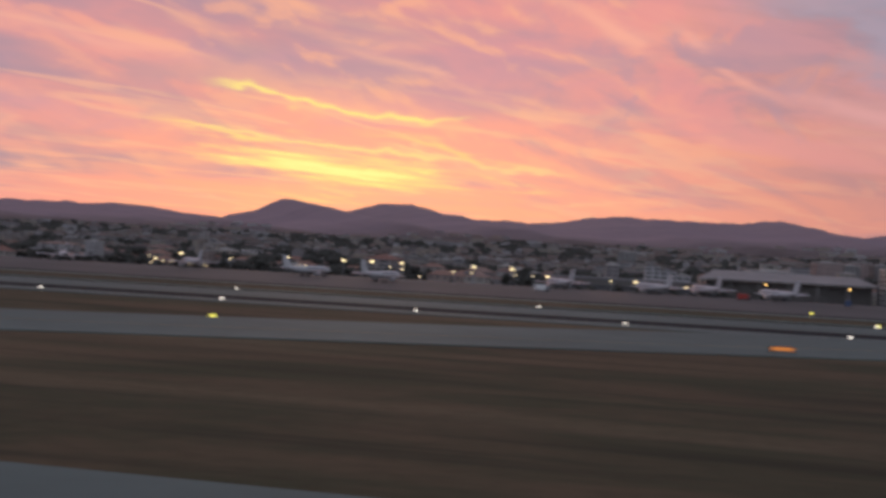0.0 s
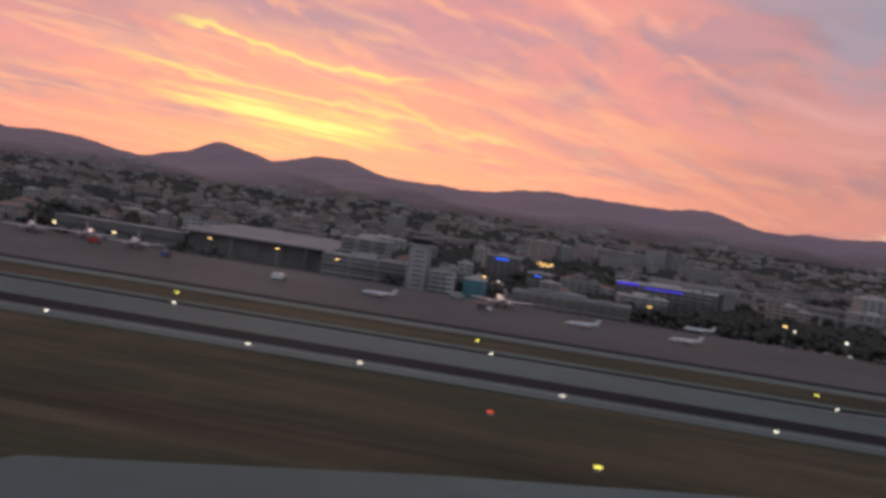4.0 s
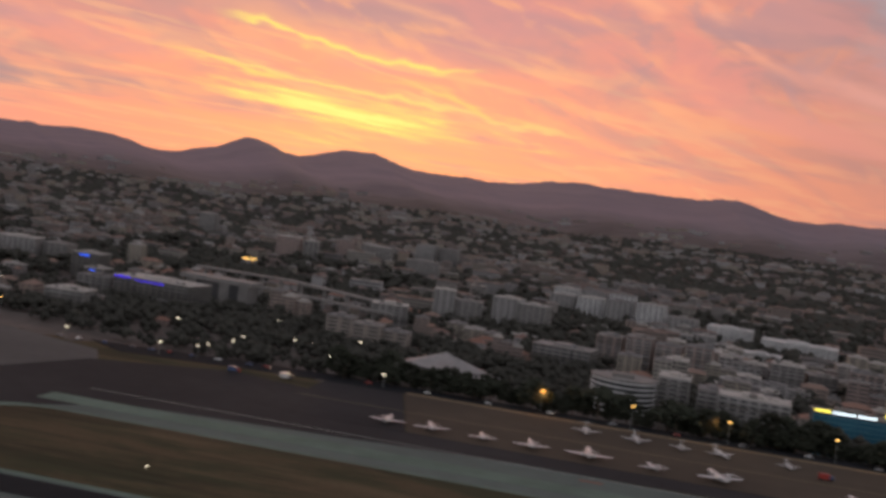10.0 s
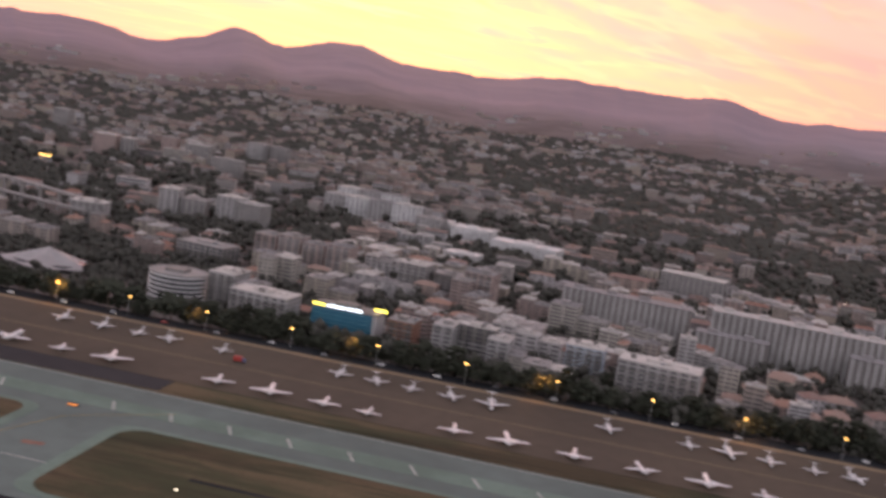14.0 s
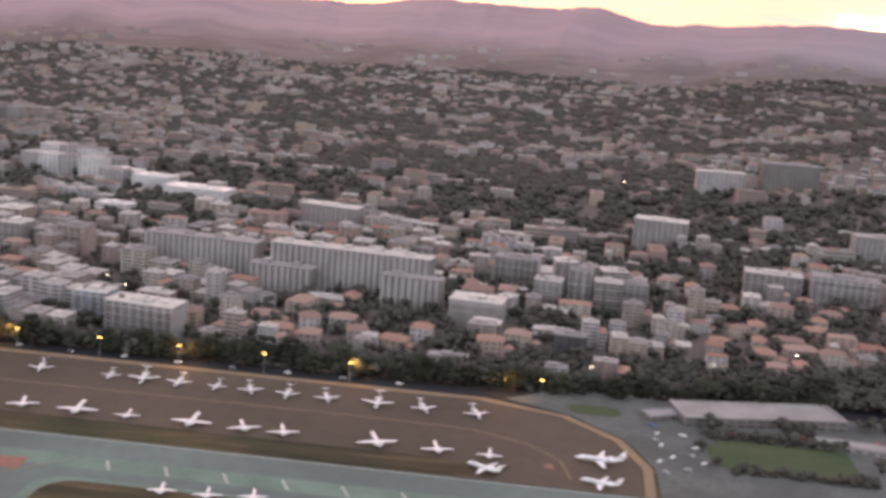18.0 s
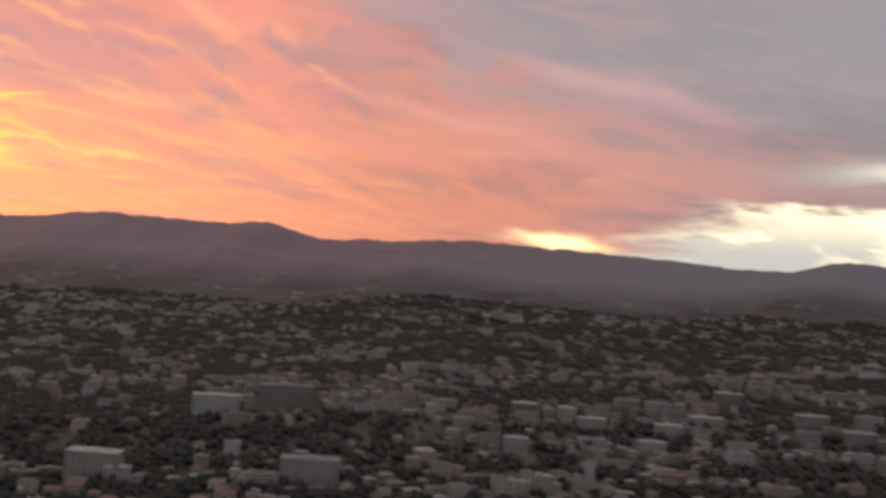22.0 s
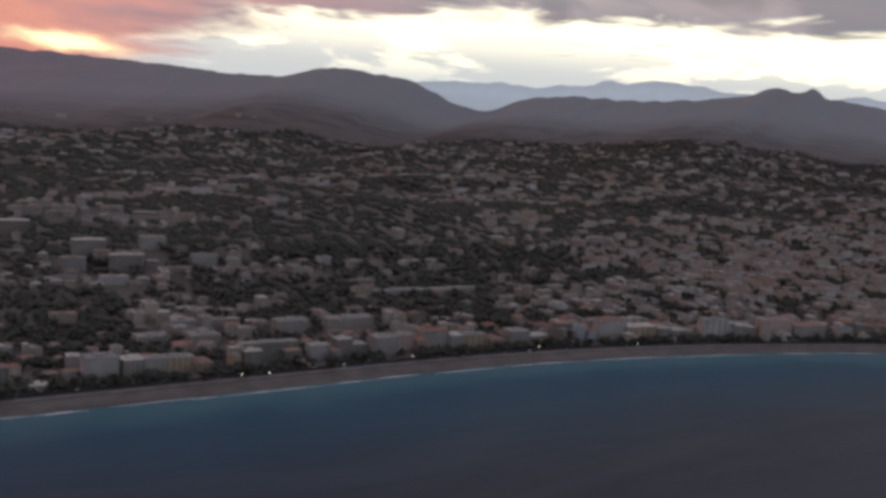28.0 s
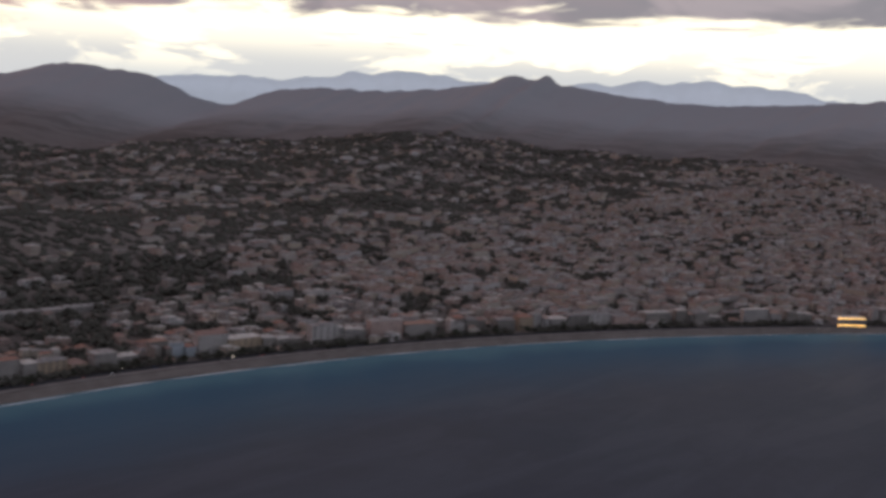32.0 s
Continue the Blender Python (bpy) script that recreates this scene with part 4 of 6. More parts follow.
def again(ob, x, y, turn=0.0, sx=1.0, sy=1.0, sz=1.0, sink=0.0):
    """The template itself the first time, a copy from then on."""
    if ob.name not in used:
        used.add(ob.name)
        return stand(ob, x, y, turn, sx, sy, sz, sink)
    m = pose(x, y, land(x, y) - sink, 0, 0, turn)
    c = copy_thing(ob, m)
    c.matrix_basis = m @ Matrix.Diagonal((sx, sy, sz, 1))
    return c


# ---- landmarks ----
def block(x, y, w, d, n, label, turn=0.0, walls="pale", roof="deck", name="office_building", category="building", **k):
    """One building of its own, its front at y."""
    ob = thing(name, label, category)
    rows = [Build() for _ in range(n)]
    b, r = flat_block(w, d, n, rows=rows, **k)
    part("wall", b, [walls], ob)
    part("roof", r, [roof, "tile"], ob)
    for row in rows:
        part("glass_band", row, ["glass"], ob)
    if y < 245 and w > 3 and n > 3 and walls not in ("glass_dark", "teal"):
        deal = random.Random(int(x * 7 + y))
        cut = deal.uniform(-0.3, 0.3) * w
        for i in range(1, n):
            p = Build()
            for x0, x1 in ((-w * 0.48, cut - 0.25), (cut + 0.25, w * 0.48)):
                if x1 - x0 > 0.8:
                    p.box(x0, x1, -d / 2 - 0.3, -d / 2 - 0.005, i * STOREY - 0.04, i * STOREY + 0.03)
                    p.box(x0, x1, -d / 2 - 0.3, -d / 2 - 0.26, i * STOREY + 0.03, i * STOREY + 0.24)
            part("balcony", p, [deal.choice(("pale", "concrete", "white"))], ob)
        for i in range(deal.randint(2, 4)):
            u = Build()
            ux, uy, uw = deal.uniform(-0.42, 0.36) * w, deal.uniform(-0.35, 0.2) * d, deal.uniform(0.4, 1.3)
            u.box(ux, ux + uw, uy, uy + uw * 0.7, n * STOREY + 0.05, n * STOREY + deal.uniform(0.35, 0.8))
            part("roof_unit", u, [deal.choice(("concrete", "pale", "metal_roof"))], ob)
    c, s = math.cos(radians(turn)), math.sin(radians(turn))
    stand(ob, x - s * d / 2, y + c * d / 2, turn)
    town.take_box(x - s * d / 2, y + c * d / 2, w, d, turn)
    return ob


def sign(parent, x0, x1, y, z0, z1, mat, label):
    """A lit sign as a row of plain bars, one a letter."""
    n = max(2, int((x1 - x0) / 0.55))
    for i in range(n):
        a = x0 + (x1 - x0) * i / n
        b = Build()
        b.box(a, a + (x1 - x0) / n * 0.78, y - 0.06, y, z0, z1)
        part("sign_bar", b, [mat], parent, label)


def terminal():
    ob = thing("terminal_hall", "long terminal hall with a sloping grey metal roof and glazed front", "terminal")
    stand(ob, 20, 183, -4)
    w = Build()
    w.box(-13, 13, 0.6, 17, -0.3, 3.45)
    part("hall", w, ["concrete"], ob)
    for i in range(27):
        m = Build()
        m.box(-13 + i * 0.985, -12.84 + i * 0.985, 0.42, 0.6, 0, 3.5)
        part("mullion", m, ["concrete"], ob)
    for z in (1.1, 2.3):
        m = Build()
        m.box(-13, 13, 0.38, 0.42, z, z + 0.12)
        part("transom", m, ["concrete"], ob)
    r = Build()
    r.add([(-14.2, -1.2, 3.6), (14, -1.2, 3.7), (12.5, 18, 4.8), (-12, 18, 5.0), (-14.2, -1.2, 3.85), (14, -1.2, 3.95), (12.5, 18, 5.05), (-12, 18, 5.25)],
          [(3, 2, 1, 0), (4, 5, 6, 7), (0, 1, 5, 4), (1, 2, 6, 5), (2, 3, 7, 6), (3, 0, 4, 7)])
    part("roof", r, ["pale"], ob)
    for i in range(7):
        p = Build()
        p.box(-13.6 + i * 4.5, -13.3 + i * 4.5, -1.0, -0.7, -0.2, 3.62)
        part("column", p, ["concrete"], ob)
    pier = Build()
    pier.box(-40, -14.4, 2, 6, -0.2, 2.6, 0)
    part("pier", pier, ["concrete"], ob)
    cover = Build()
    cover.box(-40.2, -14.4, 1.8, 6.2, 2.6, 2.9)
    part("pier_roof", cover, ["metal_roof"], ob)
    glaze = Build()
    glaze.box(-39.8, -14.6, 1.95, 2.0, 0.9, 1.6)
    part("window", glaze, ["glass"], ob)
    town.take_box(12, 191, 60, 22)


def control_tower():
    ob = thing("control_tower", "tall pale concrete control tower with a dark glazed cab", "tower")
    stand(ob, 49.6, 174.6, 4)
    s = Build()
    s.box(-1.55, 1.55, -1.55, 1.55, -0.3, 7.1)
    part("shaft", s, ["white"], ob)
    for x in (-1.7, 1.3):
        for y in (-1.7, 1.55):
            k = Build()
            k.box(x, x + 0.4, y, y + 0.15, -0.2, 7.1)
            part("pilaster", k, ["pale"], ob)
    for i in range(8):
        k = Build()
        k.box(-0.75, 0.75, -1.58, -1.54, 0.7 + i * 0.76, 0.95 + i * 0.76)
        part("window", k, ["glass"], ob)
    g = Build()
    g.box(-1.85, 1.85, -1.85, 1.85, 7.1, 7.32)
    part("gallery", g, ["white"], ob)
    c = Build()
    ring = lambda r, z: [(r * math.cos(radians(45 * i + 22.5)), r * math.sin(radians(45 * i + 22.5)), z) for i in range(8)]
    c.rings([ring(1.5, 7.32), ring(1.85, 8.15)])
    part("cab", c, ["glass_dark"], ob, "dark slanted glass cab")
    r = Build()
    r.rings([ring(1.95, 8.15), ring(1.95, 8.35), ring(1.2, 8.5)])
    part("roof", r, ["concrete"], ob)
    a = Build()
    a.tube((0.3, 0.2, 8.4), (0.3, 0.2, 9.3), 0.05, 0.02, 6)
    part("antenna", a, ["pole"], ob)
    town.take(49.6, 174.6, 2.4)


def round_building():
    ob = thing("round_office", "round white office building with bands of dark glass", "building")
    stand(ob, 192.6, 174.5, 0)
    ring = lambda r, z: [(r * math.cos(2 * math.pi * i / 40), r * math.sin(2 * math.pi * i / 40) * 0.92, z) for i in range(40)]
    g = Build()
    g.rings([ring(5.05, -1), ring(5.05, 5.5)])
    part("window", g, ["glass_dark"], ob)
    for i in range(7):
        f = Build()
        f.rings([ring(5.3, 0.35 + i * 0.8), ring(5.3, 0.35 + i * 0.8 + 0.33)])
        part("floor_band", f, ["hall_white"], ob)
    r = Build()
    r.rings([ring(5.35, 5.55), ring(5.35, 5.8), ring(4.9, 5.8), ring(4.9, 5.6)])
    r.rings([ring(4.95, 5.55), ring(4.95, 5.67)])
    part("roof", r, ["pale"], ob)
    p = Build()
    p.box(-2, 1.6, -1.5, 1.8, 5.65, 6.25)
    part("plant_room", p, ["concrete"], ob)
    town.take(192.6, 174.5, 6.2)


def tent_hall():
    ob = thing("tent_roof_hall", "white tent-shaped membrane roof over a low hall", "hall")
    stand(ob, 161.5, 183.5, -8)
    n = 40
    rows = []
    for k in range(9):
        t = k / 8
        row = []
        for i in range(n):
            a = 2 * math.pi * i / n
            edge = 1 + 0.10 * math.cos(5 * a)
            rr = (1 - t) * 1.0
            z = 0.9 + 2.9 * t ** 1.3 + (0.45 * math.cos(5 * a) * (1 - t) * t * 2)
            row.append((9.4 * rr * edge * math.cos(a), 7.0 * rr * edge * math.sin(a), z))
        rows.append(row)
    b = Build()
    b.rings(rows[:-1], close=False)
    top = rows[-2]
    b.add(top + [(0, 0, 3.9)], [(i, (i + 1) % n, n) for i in range(n)])
    part("membrane", b, ["tent"], ob, smooth=True)
    w = Build()
    w.rings([[(7.6 * math.cos(2 * math.pi * i / 20), 5.6 * math.sin(2 * math.pi * i / 20), z) for i in range(20)] for z in (-0.5, 1.3)])
    part("wall", w, ["glass"], ob)
    for i in range(10):
        a = 2 * math.pi * (i + 0.5) / 10
        p = Build()
        p.tube((9.2 * math.cos(a), 6.8 * math.sin(a), -0.3), (8.6 * math.cos(a), 6.4 * math.sin(a), 1.15), 0.12, 0.09, 6)
        part("mast", p, ["pole"], ob)
    town.take_box(161.5, 183.5, 19, 14, -8)


def blue_hotel():
    ob = thing("hotel", "blue glass hotel block with lit yellow and white roof signs", "building")
    stand(ob, 226.3, 168, -2)
    b = Build()
    b.box(-5.3, 5.3, -2.5, 2.5, -0.5, 6.2, 0)
    part("wall", b, ["blue_glass"], ob)
    for i in range(9):
        f = Build()
        f.box(-5.36, 5.36, -2.56, -2.44, i * 0.72, i * 0.72 + 0.14)
        part("floor_band", f, ["teal"], ob)
    for i in range(15):
        x = -5.36 + i * 0.76
        f = Build()
        f.box(x, x + 0.08, -2.55, -2.44, 0, 6.2)
        part("mullion", f, ["teal"], ob)
    e = Build()
    e.box(5.3, 6.1, -2.5, 2.5, -0.5, 6.5)
    part("stair_tower", e, ["white"], ob)
    r = Build()
    r.box(-5.4, 6.2, -2.6, 2.6, 6.2, 6.45)
    r.box(-2, 2, -0.8, 1.6, 6.45, 7.0)
    part("roof", r, ["concrete"], ob)
    sign(ob, -5.2, -3.0, -2.62, 6.45, 6.8, "sign_yellow", "lit yellow sign")
    sign(ob, -2.7, 0.6, -2.62, 6.45, 6.75, "sign_white", "lit white sign")
    sign(ob, 0.9, 3.6, -2.62, 6.45, 6.75, "sign_white", "lit white sign")
    sign(ob, 5.0, 7.4, -0.5, 6.75, 7.1, "sign_yellow", "lit yellow sign")
    town.take_box(226.3, 168, 12, 5.5)


def long_slab(x, y, w, d, n, turn, label, ribs=1.35):
    """A long slab of flats with white vertical ribs between balcony bays."""
    ob = thing("apartment_slab", label, "building", group="long apartment slabs")
    b = Build()
    h = n * STOREY
    b.box(-w / 2, w / 2, -d / 2, d / 2, -1.5, h)
    part("wall", b, ["concrete"], ob)
    k = int(w / ribs)
    for i in range(k):
        x0 = -w / 2 + i * w / k
        r = Build()
        r.box(x0, x0 + w / k * 0.5, -d / 2 - 0.35, -d / 2 + 0.02, -0.5, h + 0.1)
        part("rib", r, ["white"], ob)
    for f in range(n):
        p = Build()
        p.box(-w / 2, w / 2, -d / 2 - 0.22, -d / 2, f * STOREY + 0.1, f * STOREY + 0.36)
        part("balcony", p, ["pale"], ob)
    r = Build()
    r.box(-w / 2 - 0.1, w / 2 + 0.1, -d / 2 - 0.36, d / 2 + 0.1, h + 0.1, h + 0.32)
    for i in range(int(w / 7)):
        r.box(-w / 2 + 2 + i * 7, -w / 2 + 4 + i * 7, -0.8, 0.8, h + 0.32, h + 0.9)
    part("roof", r, ["deck"], ob)
    stand(ob, x, y, turn)
    town.take_box(x, y, w, d, turn)


def viaduct():
    ob = thing("elevated_road", "elevated concrete road on heavy piers", "viaduct")
    ob.matrix_basis = pose(0, 0, 0)
    for (xa, ya, za), (xb, yb, zb), w in (((82, 256, 3.4), (108, 254, 3.4), 2.0), ((108, 254, 3.4), (140, 246, 1.8), 2.0), ((96, 244, 2.2), (138, 239, 0.6), 1.6)):
        l = math.hypot(xb - xa, yb - ya)
        ox, oy = -(yb - ya) / l * w / 2, (xb - xa) / l * w / 2
        b = Build()
        b.add([(xa + ox, ya + oy, za), (xa - ox, ya - oy, za), (xb - ox, yb - oy, zb), (xb + ox, yb + oy, zb), (xa + ox, ya + oy, za + 0.5), (xa - ox, ya - oy, za + 0.5), (xb - ox, yb - oy, zb + 0.5), (xb + ox, yb + oy, zb + 0.5)],
              [(0, 1, 2, 3)[::-1], (4, 5, 6, 7), (0, 1, 5, 4), (1, 2, 6, 5), (2, 3, 7, 6), (3, 0, 4, 7)])
        part("deck", b, ["pale"], ob)
        for i in range(5):
            t = (i + 0.5) / 5
            p = Build()
            x, y = xa + (xb - xa) * t, ya + (yb - ya) * t
            p.box(x - 0.4, x + 0.4, y - 0.4, y + 0.4, land(x, y) - 0.5, za + (zb - za) * t + 0.02)
            part("pier", p, ["pale"], ob)
    town.take_box(112, 250, 60, 9, -8)
    gate = thing("portal_building", "pale portal-shaped building with two broad legs", "building")
    stand(gate, 98, 233, -6)
    for x in (-7.5, 1.2, 6.2):
        l = Build()
        l.box(x, x + 2.4, -2.5, 2.5, -0.5, 5.2)
        part("leg", l, ["pale"], gate)
    g = Build()
    g.box(-5.2, 6.3, -2.2, 2.4, -0.5, 5.21)
    part("window", g, ["glass"], gate)
    t = Build()
    t.box(-9, 9.4, -2.8, 2.8, 5.2, 6.2)
    part("roof", t, ["pale"], gate)
    town.take_box(98, 233, 19, 6, -6)


def casino():
    ob = thing("lit_pavilion", "seafront building lit by warm floodlights", "building")
    x, y = 1079, coast(1079) + 14
    stand(ob, x, y, -38)
    b, r = flat_block(15, 6, 6, pent=False)
    part("wall", b, ["pale", "glass"], ob)
    part("roof", r, ["deck"], ob)
    for z in (0.8, 4.2):
        l = Build()
        for i in range(9):
            l.box(-7.3 + i * 1.65, -6.2 + i * 1.65, -3.12, -3.0, z, z + 0.35)
        part("light_strip", l, ["lamp_warm"], ob)
    town.take(x, y, 9)


terminal()
control_tower()
round_building()
tent_hall()
blue_hotel()
viaduct()
casino()
block(40.4, 175.5, 13.6, 4, 5, "pale terraced terminal building with long balconies", 2, "pale", bands=0.62, bay=4.5, pier=0.1)
block(39, 181, 8, 6, 9, "grey concrete terminal office block", 4, "pale", bay=2.4)
block(53.9, 171.3, 3.8, 5, 5, "white office building with dark window bands", 2, "hall_white", bands=0.5, bay=3.7, pier=0.1)
block(59, 174, 3.6, 4, 4, "low block clad in teal panels", 4, "teal", bands=0.8)
block(74.5, 160, 17, 6, 4, "long low grey cargo shed", -3, "concrete", "metal_roof", bands=0.75)
block(86, 186, 8, 6, 5, "pale low hall beside trees", 5, "pale", bands=0.7)
block(75, 217, 8, 5, 5, "pale office block lit by a lamp", 0, "pale")
b = block(57, 245, 7.5, 6, 8, "dark office block with a lit blue sign", 0, "concrete", bands=0.4)
sign(b, -1.6, 1.2, -3.1, 5.3, 5.6, "sign_blue", "lit blue sign")
b2 = block(66, 233, 5, 5, 5, "dark low office block with blue sign", 0, "concrete", bands=0.4)
sign(b2, -0.9, 0.7, -2.6, 3.1, 3.35, "sign_blue", "lit blue sign")
b = block(91, 212, 19, 9, 7, "dark glass office block with violet light strips", -8, "concrete", bands=0.3)
sign(b, -9.2, -5.0, -4.62, 4.95, 5.2, "sign_violet", "lit violet strip")
sign(b, -4.0, 3.4, -4.62, 4.6, 4.85, "sign_violet", "lit violet strip")
block(26, 263, 10.5, 7, 8, "broad white apartment block", 8, "white")
block(35, 268, 7, 7, 7, "broad white apartment block", 8, "pale")
block(-13, 480, 8, 6, 11, "pale high-rise apartment tower", 0, "pale", bands=0.6)
block(58.5, 392, 9, 7, 11, "pinkish high-rise apartment tower", 10, "brick_pale")
block(66.5, 396, 5.5, 6, 10, "pale high-rise apartment tower", 10, "pale")
block(73, 420, 6.5, 6, 10, "pinkish high-rise apartment tower", 10, "brick_pale")
block(82, 424, 6, 6, 9, "pale high-rise apartment tower", 10, "pale")
block(100.5, 448, 8, 7, 10, "white high-rise apartment tower", -5, "white")
block(109.5, 452, 8, 7, 9, "pale high-rise apartment tower", -5, "pale")
block(90, 410, 10, 6, 10, "long pale apartment block", 5, "pale")
block(113, 386, 12, 6, 9, "long pale apartment block", 5, "pale")
block(137, 241, 8.4, 6, 7, "white office block with open frame", 12, "white")
block(143.5, 273, 5.5, 6, 11, "pale slender apartment tower", 8, "white")
block(150, 275, 7, 5, 8, "pale plastered apartment block", 8, "pale")
block(159, 277, 7, 6, 11, "stepped pale apartment block", -12, "white")
block(166, 275, 8, 6, 10, "stepped pale apartment block", -12, "pale")
block(179.2, 214, 12, 7, 6, "dark glass office block", -10, "concrete", bands=0.25)
for i in range(4):
    block(188 + i * 6.2, 231 - i * 1.2, 5.6, 5, 9 + i % 2, "terracotta coloured apartment building row", -8, "brick_pale")
block(200.5, 175, 5, 7, 9, "white office block with a red glazed front", -4, "white")
block(206.5, 172, 4.6, 6, 8, "pale office block beside the round one", -4, "pale")
block(212, 163.5, 10.5, 6, 9, "white office block with balconies", -6, "white", bands=0.48)
block(235.4, 170, 4.6, 5, 7, "terracotta coloured office building", -4, "brick_red")
block(243.4, 166, 3.4, 6, 9, "grey and white office wing", -4, "white", bands=0.48)
block(252.8, 166, 3.6, 6, 8, "grey and white office wing", -4, "white", bands=0.48)
block(248.2, 170, 7, 3, 9, "dark glazed office court building", -4, "concrete", bands=0.25)
block(266.6, 174, 6.4, 5, 8, "pale blue-grey office block", -4, "blue_grey")
block(278.8, 166, 13, 6, 9, "white office block with dark floor bands", -8, "white", bands=0.5)
block(284.1, 192, 3, 3, 10, "slim white stair tower block", 0, "white")
long_slab(307.4, 217, 36, 4.5, 13, -7, "long pale apartment slab with vertical ribs")
long_slab(293.5, 211.5, 14, 3.5, 8, -7, "lower apartment slab with vertical ribs")
long_slab(322, 208.5, 13, 3.5, 9, -7, "pale apartment slab with vertical ribs")
long_slab(272, 224, 27, 4.5, 11, -6, "pale apartment slab with vertical ribs")
block(224.5, 226, 6.5, 6, 9, "pale apartment block with balconies", -6, "pale")
block(232, 229, 6, 6, 7, "grey apartment block between taller ones", 4, "concrete")
block(239.5, 225, 6.5, 6, 10, "pinkish apartment block with balconies", -10, "brick_pale")
block(287.7, 287, 17, 6, 10, "stepped ochre apartment block", -14, "pale")
block(335.9, 198, 10.9, 7, 7, "plain pale block without windows", -6, "pale", bands=0.95, pier=0.9)
block(342.6, 239, 10.5, 6, 9, "pale apartment block with frame", -6, "white")
block(333, 170, 7, 3, 2, "low white pavilion on lawn", -4, "white", "pale")
block(354.5, 184, 6.2, 4, 5, "dark glazed office block", -5, "glass_dark", bands=0.12, pier=0.1)
for i, (dx, dy, w, n) in enumerate(((-9, 0, 6, 9), (-2, 3, 5, 12), (4, 0, 6, 10), (10, 4, 6, 9), (-5, 8, 5, 13), (6, 9, 6, 11))):
    block(359 + dx, 217 + dy, w, 5, n, "cluster of stepped pale apartment blocks", -10 + i * 4, ("pale", "white", "concrete")[i % 3])
block(384, 149.5, 26, 7.5, 2, "long low building with a pale flat roof", 12, "concrete", "pale", pent=False)
block(395, 142.5, 10, 3, 1, "low white shed with a flat roof", -8, "white", "pale", pent=False)
block(369, 148.5, 6, 3, 1, "small grey shed in the yard", 25, "concrete", "metal_roof", pent=False)
block(238.6, 316, 21, 9, 6, "white flat-roofed industrial hall", -10, "hall_white", "hall_white", bands=0.8)
block(220, 328, 13, 8, 7, "white flat-roofed industrial hall", -10, "hall_white", "hall_white", bands=0.8)
block(225, 284, 10, 6, 4, "white flat-roofed industrial shed", -10, "hall_white", "hall_white", bands=0.8)
block(205, 340, 12, 7, 6, "white flat-roofed industrial hall", -10, "hall_white", "hall_white", bands=0.8)
for i in range(9):
    block(168 + (i % 5) * 9.5, 352 + (i // 5) * 16 - (i % 5) * 5.5, 8.5, 6, 8 + (i * 5) % 4, "white apartment block of the estate", -12 + (i * 7) % 9, ("white", "hall_white")[i % 2])
block(402, 239, 13, 6, 8, "long cream apartment slab with balconies", -8, "pale")
block(418, 237, 15, 6, 9, "long cream apartment slab with balconies", -8, "white")
block(381.5, 297, 15, 7, 12, "broad pale apartment block", -12, "pale")
block(443, 292, 17, 7, 11, "broad pale apartment block", -5, "pale")
block(441, 408, 21, 8, 13, "large grey-brown apartment slab", 0, "concrete")
block(414, 400, 18, 6, 11, "pale apartment slab on rise", 0, "white")
for x, y, w, n in ((560, 386, 18, 8), (590, 380, 17, 8), (536, 400, 16, 9), (614, 398, 24, 7), (572, 352, 16, 8), (660, 395, 22, 9), (668, 372, 22, 9), (690, 400, 18, 8), (705, 378, 18, 6), (638, 428, 20, 9), (520, 350, 14, 8), (600, 418, 16, 8)):
    block(x, y, w * 0.62, 5, n - 1, "broad grey-white apartment slab on the hillside", -6, "concrete" if n > 8 else "pale", bands=0.7)
block(768, 560, 30, 12, 3, "broad low hall with a pale flat roof", 0, "pale", "pale", bands=0.8)
for x, y, w, n in ((655, 262, 10, 5), (640, 268, 11, 4), (690, 268, 12, 7), (712, 266, 18, 7), (770, 320, 26, 3), (800, 318, 30, 3)):
    block(x, y, w, 6, n, "white flat-roofed block behind the seafront", -2, "pale", "pale", bands=0.6)


